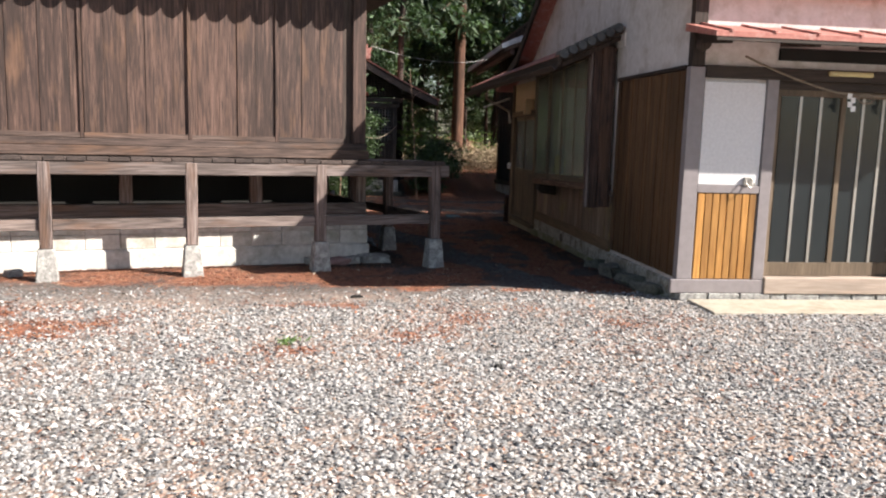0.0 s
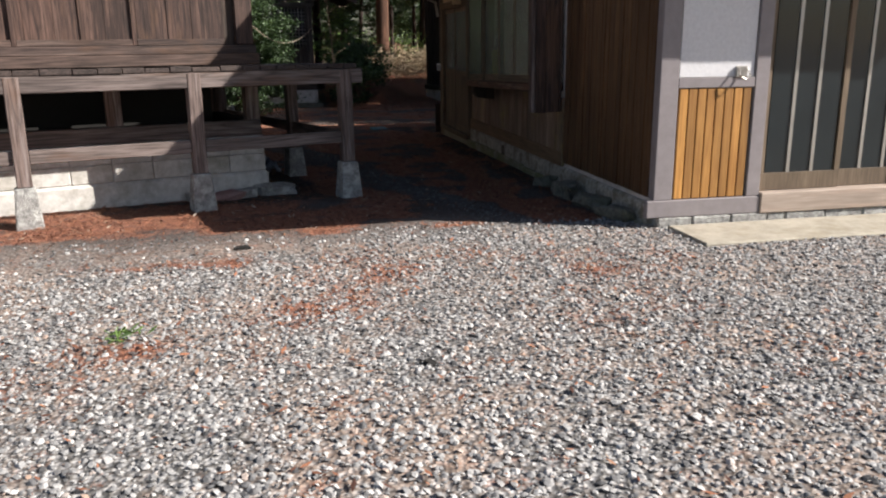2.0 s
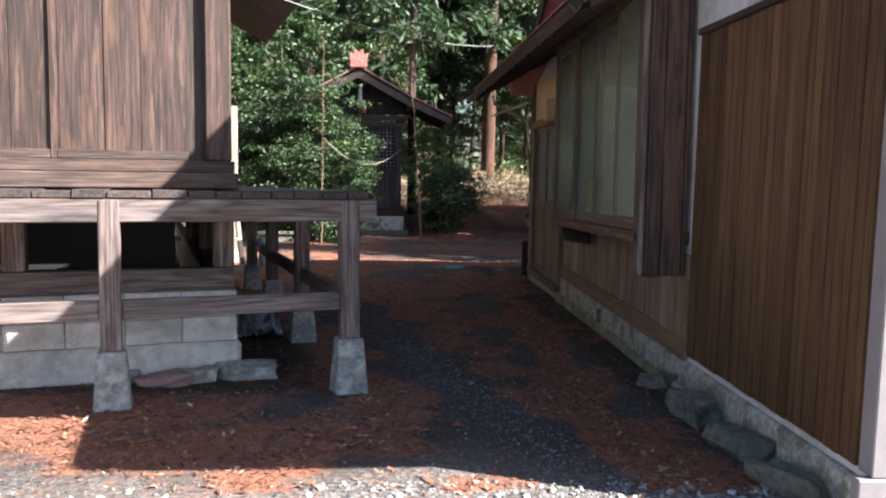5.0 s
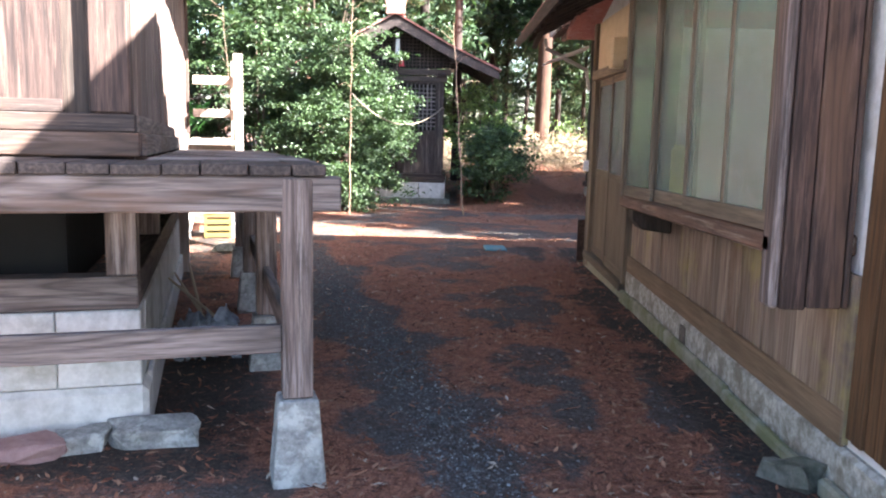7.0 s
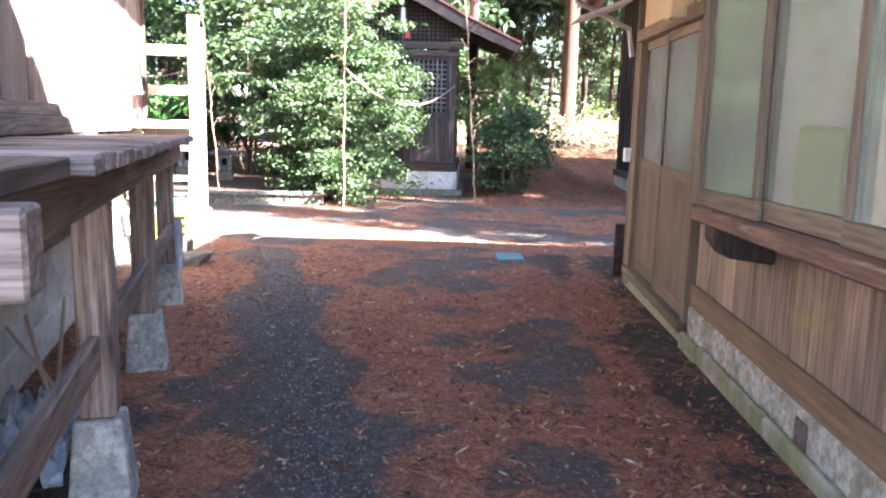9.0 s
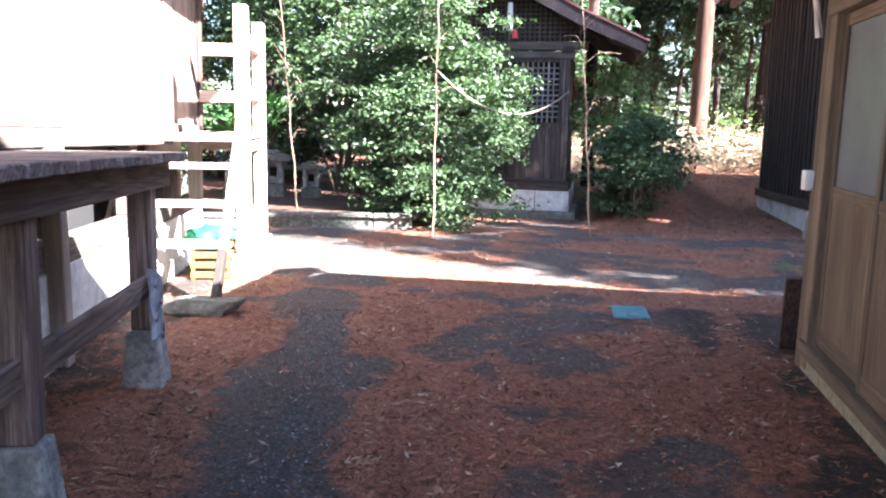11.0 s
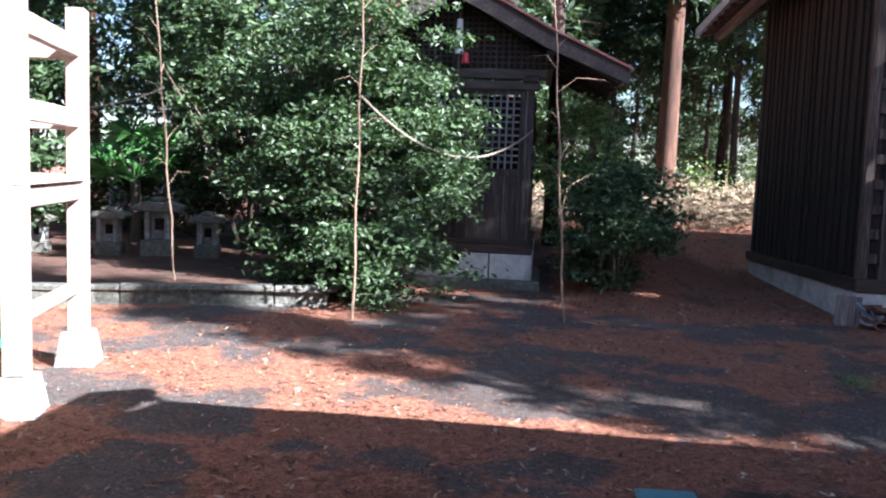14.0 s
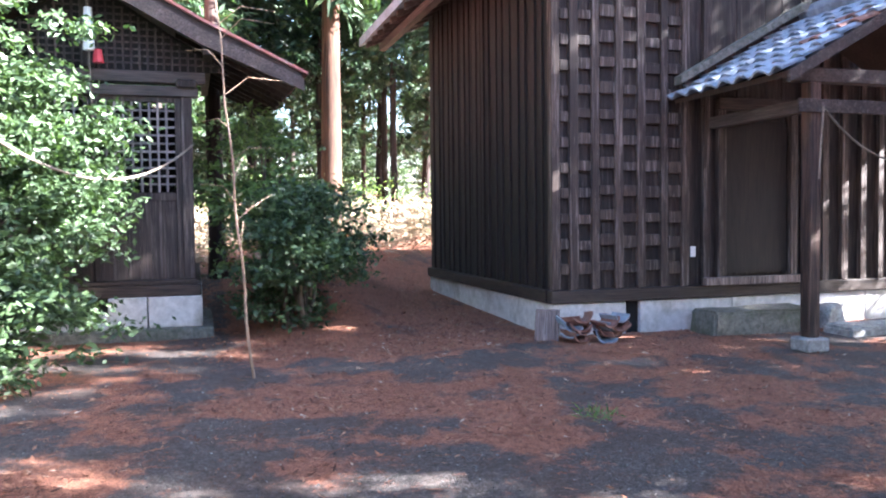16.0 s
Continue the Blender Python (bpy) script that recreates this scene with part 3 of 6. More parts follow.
M_peb = stone_material("gravel_stones", [(0.0, (0.07, 0.07, 0.072)), (0.2, (0.2, 0.2, 0.2)), (0.65, (0.43, 0.424, 0.413)), (0.92, (0.6, 0.59, 0.57)), (1.0, (0.38, 0.25, 0.18))])
M_pebd = stone_material("dark_gravel_stones", [(0.0, (0.065, 0.062, 0.06)), (0.6, (0.15, 0.145, 0.142)), (0.92, (0.24, 0.235, 0.23)), (1.0, (0.36, 0.36, 0.35))])
M_flake = stone_material("dry_litter", [(0.0, (0.05, 0.02, 0.013)), (0.4, (0.2, 0.076, 0.042)), (0.78, (0.38, 0.165, 0.09)), (0.95, (0.4, 0.25, 0.16)), (1.0, (0.6, 0.5, 0.4))])
PEB = [(1, 0.1, 0.05), (0.35, 0.85, 0.1), (-0.6, 0.7, -0.05), (-0.95, -0.25, 0.1), (-0.2, -0.9, 0.0), (0.7, -0.65, -0.1), (0.12, 0.05, 0.5), (0, 0, -0.55)]
PEBF = [(0, 1, 6), (1, 2, 6), (2, 3, 6), (3, 4, 6), (4, 5, 6), (5, 0, 6), (1, 0, 7), (2, 1, 7), (3, 2, 7), (4, 3, 7), (5, 4, 7), (0, 5, 7)]
FLAKE = [(-1, 0, 0), (-0.1, 0.3, 0.08), (1, 0, 0.2), (0.1, -0.3, 0.08)]
SPRIG = [(-1, 0, 0), (-1, 0.03, 0.02), (1, 0.2, 0.06), (1, 0.16, 0.03), (0, 0.05, 0.02), (0.3, 0.4, 0.06), (-0.4, 0.0, 0.03), (0.0, -0.36, 0.05), (0.5, 0.1, 0.04), (0.8, -0.2, 0.04)]
SPRIGF = [(0, 1, 2), (0, 2, 3), (4, 5, 6), (6, 7, 4), (8, 9, 4)]


def strew_all():
    r = random.Random(77)
    spots = []
    while len(spots) < 68000:
        y = 2.0 + 6.9 * r.random() ** 1.25
        x = r.uniform(-4.6, 6.5)
        if abs(x - 0.6) > 1.2 + 0.62 * y or r.random() > gravelled(x, y) * (1 - 0.75 * littered(x, y)) * (1 - 0.8 * packed(x, y)):
            continue
        s = 0.0075 + 0.0145 * r.random() ** 2.0
        spots.append((x, y, level(x, y) + s * 0.3, s, spin(r, 0.6)))
    strew("gravel", PEB, PEBF, spots, M_peb, "loose pale grey crushed gravel on the yard", "gravel")
    spots = []
    while len(spots) < 12000:
        y = r.uniform(8.4, 23.5)
        x = r.uniform(-2.5, 3.6) if y < 18 else r.uniform(-2.5, 8)
        near = math.exp(-((x - track(y) - 0.05) / 0.22) ** 2)
        if r.random() > 0.1 + 0.8 * near * (y < 18) - 0.3 * littered(x, y) or soiled(x, y) > 0.5:
            continue
        s = 0.0045 + 0.0065 * r.random() ** 2
        spots.append((x, y, level(x, y) + s * 0.3, s, spin(r, 0.7)))
    strew("dark_gravel", PEB, PEBF, spots, M_pebd, "sparse dark gravel trodden into the lane", "gravel")
    spots = []
    while len(spots) < 64000:
        y = 3.0 + 23.5 * r.random()
        x = r.uniform(-4.0, 3.55) if y < 18.5 else r.uniform(-4, 9)
        if r.random() > 0.04 + littered(x, y) * (0.9 if y > 8.75 else 1.3) + 0.22 * soiled(x, y):
            continue
        s = 0.009 + 0.03 * r.random() ** 2.2
        spots.append((x, y, level(x, y) + (0.006 if y > 8.75 else 0.014) + 0.006 * r.random(), s, spin(r, 0.35)))
    while len(spots) < 74000:
        x, y = r.uniform(1.6, 5.6), r.uniform(24.5, 32.0)
        s = 0.012 + 0.035 * r.random() ** 2
        spots.append((x, y, level(x, y) + 0.006 + 0.01 * r.random(), s, spin(r, 0.4)))
    strew("cedar_litter", FLAKE, [(0, 1, 2), (0, 2, 3)], spots, M_flake, "dry red cedar needles and fallen leaves", "litter")
    spots = []
    while len(spots) < 9500:
        y = 8.8 + 16.5 * r.random()
        x = r.uniform(-4.0, 3.55) if y < 18.5 else r.uniform(-4, 8)
        if r.random() > 0.12 + 0.8 * littered(x, y):
            continue
        s = 0.02 + 0.07 * r.random() ** 2.4
        spots.append((x, y, level(x, y) + 0.006 + 0.01 * r.random(), s, spin(r, 0.25)))
    strew("cedar_sprig", SPRIG, SPRIGF, spots, M_flake, "fallen brown cedar sprigs on the lane", "litter")


strew_all()
# ---- glass ----
def frosted(name, base, rough, through, wave, alpha=1.0):
    m, nt, b = blank(name, rough)
    v = coords(nt, (1, 1, 1), 3.0)
    nt.links.new(grad(nt, noisy(nt, v, 2.0, 3), [(0.3, tuple(0.8 * c for c in base)), (0.7, base)]), b.inputs["Base Color"])
    b.inputs["Transmission Weight"].default_value = through
    b.inputs["Alpha"].default_value = alpha
    nt.links.new(bumped(nt, noisy(nt, coords(nt, (1, 1, 0.15)), wave, 3), 0.14, 0.01), b.inputs["Normal"])
    return m


M_frost = frosted("frosted_glass", (0.36, 0.41, 0.335), 0.1, 0.0, 5.0, 0.48)
M_vent = mineral("rusty_vent", (0.05, 0.042, 0.036), (0.16, 0.13, 0.11), 20, 0.8, 0.4)
M_frostd = frosted("grey_frosted_glass", (0.33, 0.345, 0.36), 0.22, 0.35, 30.0)
M_doorg = frosted("dark_figured_glass", (0.035, 0.047, 0.052), 0.12, 0.4, 40.0)
M_tanv = wood("skirt_wood", (0.2, 0.13, 0.075), (0.34, 0.24, 0.15), 1)
M_metal = plain("worn_aluminium", (0.42, 0.4, 0.37), 0.4, 0.7)
M_ochre = mineral("ochre_plaster", (0.6, 0.46, 0.28), (0.7, 0.56, 0.36), 12, 0.9, 0.2)
M_paper = plain("white_paper", (0.85, 0.85, 0.83), 0.8, 0, 0.03)
M_rope = wood("straw_rope", (0.15, 0.125, 0.1), (0.34, 0.29, 0.23), 0, rough=0.95)
M_lampy = plain("yellowed_plastic", (0.6, 0.5, 0.25), 0.5)
M_yellow = plain("yellow_plastic", (0.85, 0.68, 0.06), 0.45)
M_crate = plain("olive_crate", (0.18, 0.14, 0.035), 0.6)
M_green = plain("green_net", (0.02, 0.22, 0.1), 0.7)
M_cloth = mineral("blue_white_cloth", (0.45, 0.5, 0.6), (0.72, 0.74, 0.78), 9, 0.9, 0.4)
M_sheet = mineral("grey_blue_sheet", (0.16, 0.18, 0.21), (0.5, 0.54, 0.6), 5, 0.55, 0.4, stain=(0.05, 0.05, 0.05), stain_scale=4.0)
M_pink = mineral("pink_sack", (0.26, 0.15, 0.14), (0.4, 0.26, 0.25), 8, 0.9, 0.6)
M_teal = mineral("teal_cover", (0.07, 0.19, 0.22), (0.12, 0.27, 0.3), 10, 0.6, 0.2)
M_redpaint = plain("red_ornament", (0.55, 0.04, 0.05), 0.5)
M_cable = plain("grey_cable", (0.35, 0.36, 0.36), 0.6)
M_tiled = mineral("dark_verge_tile", (0.05, 0.055, 0.06), (0.13, 0.135, 0.14), 12, 0.6, 0.3)
M_drygrass = plain("dry_grass", (0.38, 0.3, 0.2), 0.9)


def rope_line(a, c, sag, r, n=18):
    a, c = Vector(a), Vector(c)
    pts = [a.lerp(c, i / n) - Vector((0, 0, sag * 4 * (i / n) * (1 - i / n))) for i in range(n + 1)]
    bm = bmesh.new()
    rod(bm, pts, r, r, 6)
    return bm


def streamer(x, y, z, s=1.0):
    """A zigzag paper streamer."""
    bm = bmesh.new()
    for i in range(4):
        o = 0.025 * s * (1 if i % 2 else -1)
        bx(bm, x + o - 0.035 * s, x + o + 0.035 * s, y - 0.002 - 0.006 * i, y + 0.002 - 0.006 * i, z - 0.06 * s * (i + 1), z - 0.06 * s * i + 0.012)
    return bm


def house_front():
    h = house
    y = HY
    part("corner_post", box(HX - 0.01, 3.79, y - 0.03, y + 0.08, 0.012, 2.3, bevel=0.006), M_greyp, h, "grey painted corner post")
    part("corner_post", box(HX + 0.0, 3.78, y - 0.02, y + 0.08, 2.302, 3.1, bevel=0.006), M_dark, h)
    for x0, x1 in ((3.792, 4.498), (6.292, 7.0)):
        part("panel", box(x0 + 0.01, x1 - 0.01, y - 0.012, y + 0.015, 1.055, 2.15), M_white, h, "white ribbed sheet panel")
        part("rail", box(x0, x1, y - 0.028, y + 0.015, 0.965, 1.05, bevel=0.004), M_greyp, h)
        n = 8
        for i in range(n):
            w = (x1 - x0 - 0.03) / n
            part("slat", box(x0 + 0.015 + i * w + 0.004, x0 + 0.015 + (i + 1) * w - 0.004, y - 0.02, y + 0.012, 0.014, 0.96, bevel=0.006), M_slat, h)
    for x0 in (4.5, 6.235):
        part("jamb", box(x0, x0 + (0.13 if x0 < 5 else 0.055), y - 0.032, y + 0.1, 0.012, 2.3, bevel=0.006), M_greyp, h)
    part("jamb", box(7.002, 7.13, y - 0.032, y + 0.1, 0.012, 2.3, bevel=0.006), M_greyp, h)
    for x0, x1 in ((HX - 0.02, 4.632), (6.235, 7.2)):
        part("baseboard", box(x0 - (0.055 if x0 < 4 else 0), x1, y - 0.045, y + 0.02, -0.14, 0.01, bevel=0.006), M_greyp, h)
    part("threshold", box(4.636, 6.232, y - 0.06, y + 0.12, -0.145, 0.04, bevel=0.008), M_pale_h, h)
    part("lintel", box(3.792, 7.2, y - 0.05, y + 0.1, 2.19, 2.318, bevel=0.006), M_dark_h, h)
    part("lintel", box(4.636, 6.232, y + 0.02, y + 0.1, 2.1, 2.188), M_dark_h, h)
    # black strip across the plaster above the lintel
    part("vent_slot", box(4.62, 6.4, y - 0.02, y + 0.018, 2.4, 2.53, bevel=0.004), M_black, h)
    part("lamp", box(5.16, 5.67, y - 0.1, y - 0.052, 2.25, 2.3, bevel=0.012), M_lampy, h, "yellowed tube lamp over the door")
    # footing stones under the sill
    r = random.Random(5)
    x = 3.66
    while x < 7.2:
        w = r.uniform(0.18, 0.42)
        part("footing_stone", box(x + 0.005, x + w - 0.005, y - 0.035 - r.uniform(0, 0.02), y + 0.015, -0.36, -0.143, bevel=0.012), M_stone, h)
        x += w
    # sliding door leaves
    for k, (x0, x1, yy) in enumerate(((4.64, 5.46, y + 0.03), (5.40, 6.23, y + 0.07))):
        d = part("sliding_door", box(x0, x1, yy, yy + 0.03, 0.045, 0.2, bevel=0.003), M_frame, h, "glazed sliding door in a weathered frame")
        part("top_rail", box(x0, x1, yy, yy + 0.03, 2.03, 2.098, bevel=0.003), M_frame, d)
        for s in (0, 1):
            part("stile", box(x0 if s == 0 else x1 - 0.055, x0 + 0.055 if s == 0 else x1, yy - 0.002, yy + 0.03, 0.202, 2.028, bevel=0.003), M_frame, d)
        for j in (1, 2):
            xm = x0 + 0.055 + (x1 - x0 - 0.11) * j / 3
            part("mullion", box(xm - 0.016, xm + 0.016, yy, yy + 0.028, 0.202, 2.028), M_metal, d)
        for j in range(3):
            xa = x0 + 0.055 + (x1 - x0 - 0.11) * j / 3
            part("pane", box(xa + 0.016, xa + (x1 - x0 - 0.11) / 3 - 0.016, yy + 0.011, yy + 0.015, 0.202, 2.028), M_doorg, d)
    part("inner_wall", box(4.3, 6.6, 9.9, 9.95, 0.0, 2.6), M_dark_h, h)
    # hood: fascia, ribs of the sheet, brackets
    part("fascia", box(3.56, 7.59, 7.605, 7.63, 2.49, 2.545, bevel=0.004), M_dark_h, h)
    for i in range(9):
        x = 3.7 + i * 0.45
        part("hood_rib", prism([(7.59, 2.581), (7.59, 2.6), (HY - 0.01, 2.758), (HY - 0.01, 2.738)], x, x + 0.025, "x"), M_red, h)
    for x in (3.68, 4.6, 5.5, 6.3, 7.3):
        part("bracket", prism([(7.65, 2.47), (7.65, 2.53), (HY - 0.03, 2.65), (HY - 0.03, 2.54)], x, x + 0.07, "x"), M_dark, h)
    bm = bmesh.new()
    bmesh.ops.create_cone(bm, segments=14, radius1=0.07, radius2=0.055, depth=0.1, cap_ends=True, matrix=pose(3.72, y - 0.1, 2.52, 90, 0, 0))
    part("bell", bm, M_dark, h, "small dark round fitting under the hood")


house_front()


def hasp():
    """A small iron hasp that hangs on the rail of the white panel."""
    t = thing("hasp", Matrix.Translation((4.36, HY - 0.03, 1.05)), "small grey iron hasp hanging on the panel rail", "hasp")
    part("plate", box(-0.05, 0.05, -0.012, 0.016, 0.0, 0.09, bevel=0.004), M_metal, t)
    bm = bmesh.new()
    rod(bm, [(-0.035, -0.02, 0.075), (-0.05, -0.06, 0.02), (0.0, -0.075, -0.02), (0.05, -0.06, 0.02), (0.035, -0.02, 0.075)], 0.008, 0.008, 6)
    part("staple", bm, M_metal, t)


hasp()


def sacred_rope():
    t = tagged(part("sacred_rope", rope_line((4.2, HY - 0.07, 2.42), (5.15, HY - 0.09, 2.1), 0.02, 0.012), M_rope), "thin straw rope with folded paper strips over the door", "rope")
    part("span", rope_line((5.15, HY - 0.09, 2.1), (6.3, HY - 0.08, 2.12), 0.06, 0.014), M_rope, t)
    bm = bmesh.new()
    pts = [(5.6 + 0.09 * math.cos(a * 0.5), HY - 0.1, 2.02 + 0.05 * math.sin(a * 0.5)) for a in range(14)]
    rod(bm, pts, 0.01, 0.01, 5)
    part("loop", bm, M_rope, t)
    for x in (5.42, 5.98):
        part("streamer", streamer(x, HY - 0.11, 2.06, 0.75), M_paper, t, "white zigzag paper strip")
    return t


sacred_rope()
bm = box(3.73, 7.5, 7.58, 8.24, -0.4, -0.198, bevel=0.012)
tagged(part("step_slab", bm, M_slab), "worn pale concrete slab before the entrance door", "slab")


def house_side():
    h = house
    # boards under the window
    planks(h, 10.605, 11.25, -0.02, 0.735, HX + 0.018, 0.17, 0.022, M_tan, along="y", gap=0.006, seed=36, name="dado_board")
    planks(h, 11.252, 14.96, -0.02, 0.735, HX + 0.03, 0.17, 0.022, M_tan, along="y", gap=0.006, seed=33, name="dado_board")
    # bay window standing out from the wall; the whole bay has sunk towards the north
    X, Y0, Y1 = 3.29, 10.72, 13.8
    w = part("bay_window", box(X - 0.035, X + 0.06, Y1 - 0.07, Y1, 0.86, 2.62, bevel=0.004), M_frame, h, "row of frosted sliding windows in a projecting wooden bay")
    w.matrix_basis = Matrix.Translation((0, 12.2, 0.86)) @ Matrix.Rotation(radians(-1.8), 4, "X") @ Matrix.Translation((0, -12.2, -0.86))
    sl = part("sill", box(X - 0.012, HX + 0.02, Y0 - 0.02, Y1 + 0.02, 0.76, 0.857, bevel=0.012), M_sill, w, "worn peeling window sill")
    part("sill_lip", box(X - 0.03, X - 0.014, Y0 - 0.02, Y1 + 0.02, 0.77, 0.845, bevel=0.008), M_sill, sl)
    for y in (Y1 - 0.24,):
        part("sill_bracket", prism([(X + 0.03, 0.757), (X + 0.03, 0.68), (X + 0.1, 0.6), (HX + 0.0, 0.57), (HX + 0.0, 0.757)], y, y + 0.2, "y", 0.012), M_dark, w)
    part("head", box(X - 0.035, X + 0.06, Y0, Y1, 2.623, 2.72, bevel=0.004), M_frame_v, w)
    part("bay_ceiling", box(X + 0.062, HX + 0.02, Y0, Y1, 2.63, 2.7), M_frame_v, w)
    part("cheek", box(X + 0.062, HX - 0.022, Y1 - 0.06, Y1 - 0.02, 0.86, 2.62), M_frame, w)
    # south cheek: weathered upright boards, with a round-edged corner board
    r = random.Random(32)
    x = X + 0.02
    while x < HX - 0.03:
        bw = min(r.uniform(0.11, 0.16), HX - 0.02 - x)
        part("board", box(x + 0.003, x + bw - 0.003, Y0 - 0.06 - r.uniform(0, 0.012), Y0 - 0.022, 0.52 + r.uniform(0, 0.02), 2.7, bevel=0.006), M_hall, w, "dark weathered upright board")
        x += bw
    part("corner_board", box(X - 0.03, X + 0.018, Y0 - 0.065, Y0 + 0.06, 0.53, 2.7, bevel=0.014), M_post, w)
    # sashes on two tracks
    for i, (a, c) in enumerate(((Y0 + 0.06, 12.08), (12.02, 12.94), (12.88, Y1 - 0.07))):
        xo = X - 0.02 + (0.035 if i % 2 else 0.0)
        s = part("sash", box(xo, xo + 0.03, a, c, 0.86, 0.945, bevel=0.003), M_frame_v, w)
        part("rail", box(xo, xo + 0.03, a, c, 2.55, 2.62, bevel=0.003), M_frame_v, s)
        part("stile", box(xo, xo + 0.03, a, a + 0.05, 0.947, 2.548, bevel=0.003), M_frame, s)
        part("stile", box(xo, xo + 0.03, c - 0.05, c, 0.947, 2.548, bevel=0.003), M_frame, s)
        if i == 0:
            part("muntin", box(xo + 0.002, xo + 0.028, 11.375, 11.405, 0.947, 2.548), M_frame, s)
            part("pane", box(xo + 0.012, xo + 0.016, a + 0.05, 11.375, 0.947, 2.548), M_frost, s)
            part("pane", box(xo + 0.012, xo + 0.016, 11.405, c - 0.05, 0.947, 2.548), M_frost, s)
        else:
            part("pane", box(xo + 0.012, xo + 0.016, a + 0.05, c - 0.05, 0.947, 2.548), M_frost, s)
    part("jamb", box(HX - 0.02, HX + 0.06, 13.82, 14.98, 0.737, 2.72, bevel=0.004), M_frame, h)
    part("inner_wall", box(5.6, 5.65, 10.0, 15.5, 0.0, 2.8), M_ochre, h)
    part("inner_floor", box(HX + 0.16, 5.6, 10.0, 17.15, 0.3, 0.35), M_tan, h)
    part("inner_ceiling", box(HX + 0.145, 5.6, 10.0, 17.15, 2.75, 2.8), M_tan, h)
    # north door
    d0 = part("side_door_frame", box(HX - 0.05, HX + 0.08, 15.0, 15.1, -0.2, 1.92, bevel=0.006), M_frame, h)
    part("jamb", box(HX - 0.05, HX + 0.08, 17.06, 17.2, -0.34, 1.92, bevel=0.006), M_frame, d0)
    part("head", box(HX - 0.07, HX + 0.08, 14.98, 17.2, 1.923, 2.03, bevel=0.006), M_frame_v, d0)
    part("corner_post", box(HX - 0.045, HX + 0.1, 17.202, HN + 0.02, -0.4, 2.6, bevel=0.006), M_frame, h)
    part("door_sill", box(HX - 0.08, HX + 0.1, 15.0, 17.2, -0.24, -0.16, bevel=0.006), M_frame_v, d0)
    for i, (a, c) in enumerate(((15.11, 16.1), (16.06, 17.05))):
        xo = HX - 0.03 + 0.035 * i
        d = part("side_door", box(xo, xo + 0.028, a, c, -0.155, 0.84), M_frame, h, "brown sliding door with frosted upper glass")
        for s0, s1 in ((a, a + 0.06), (c - 0.06, c)):
            part("stile", box(xo - 0.006, xo + 0.03, s0, s1, -0.155, 1.915, bevel=0.003), M_frame, d)
        for z0, z1 in ((0.8, 0.87), (1.84, 1.915), (-0.15, -0.05)):
            part("rail", box(xo - 0.004, xo + 0.03, a + 0.06, c - 0.06, z0, z1, bevel=0.003), M_frame_v, d)
        part("pane", box(xo + 0.01, xo + 0.015, a + 0.06, c - 0.06, 0.87, 1.84), M_frostd, d)
    part("plaster_band", box(HX - 0.004, HX + 0.018, 15.0, 17.2, 2.035, 2.6), M_ochre, h)
    part("plaster_band", box(HX - 0.004, HX + 0.018, 10.46, 14.98, 2.73, 2.9), M_old_white, h)
    part("trim", box(HX - 0.03, HX + 0.02, HY + 0.1, 10.6, 2.275, 2.32, bevel=0.005), M_dark_v, h)
    # pent roof: rafters, fascia, sheet covering
    for i in range(17):
        y = 10.6 + 0.46 * i
        part("rafter", prism([(2.84, 2.44), (2.84, 2.495), (HX, 2.885), (HX, 2.82)], y, y + 0.055, "y"), M_dark, h)
    part("fascia", box(2.77, 2.798, 10.52, 18.12, 2.46, 2.57, bevel=0.004), M_eave, h)
    part("pent_sheet", prism([(2.75, 2.563), (2.75, 2.575), (HX + 0.01, 2.99), (HX + 0.01, 2.974)], 10.5, 18.14, "y"), M_red, h)
    for i in range(7):
        x = 2.82 + 0.12 * i
        bm = bmesh.new()
        rod(bm, [(x, 10.44, 2.6 + 0.06 * i), (x, 10.68, 2.6 + 0.06 * i)], 0.06, 0.06, 10)
        part("verge_tile", bm, M_tiled, h)
    for i in range(6):
        x = 2.9 + 1.1 * i
        part("north_rafter", prism([(17.3, 2.5), (18.08, 2.37), (18.08, 2.43), (17.3, 2.56)], x, x + 0.06, "x"), M_dark, h)
    part("verge_board", prism([(8.15, 2.98), (12.2, 4.88), (15.8, 2.92), (17.0, 2.66), (17.0, 2.78), (15.8, 3.08), (12.2, 5.06), (8.15, 3.14)], 3.3, 3.346, "x"), M_dark_v, h)
    # gutter and its outlet
    bm = bmesh.new()
    rod(bm, [(2.98, 17.3, 2.42), (3.0, 17.3, 2.3), (3.3, 17.28, 2.15), (3.5, 17.28, 2.05), (3.54, 17.28, 1.8)], 0.025, 0.025, 8)
    part("downpipe", bm, M_metal, h)
    part("gutter", prism([(2.66, 2.44), (2.72, 2.38), (2.76, 2.44), (2.755, 2.45), (2.72, 2.4), (2.67, 2.45)], 10.5, 18.1, "y"), M_eave, h)
    part("awning_strip", prism([(3.0, 2.12), (3.02, 2.15), (3.5, 2.34), (3.5, 2.3)], 17.2, 17.75, "y"), M_old_white, h, "small tilted pale sheet under the eave")
    part("meter_box", box(HX - 0.1, HX - 0.04, HN - 0.05, HN + 0.05, 0.82, 0.95, bevel=0.006), M_paper, h, "small white meter box")
    part("lamp_box", box(HX - 0.18, HX - 0.02, 15.42, 15.62, 1.95, 2.25, bevel=0.01), M_ochre, h, "square pale lamp on the wall")
    # mossy ledge of the footing, and the skirt of the boards
    r = random.Random(15)
    y = HY + 0.14
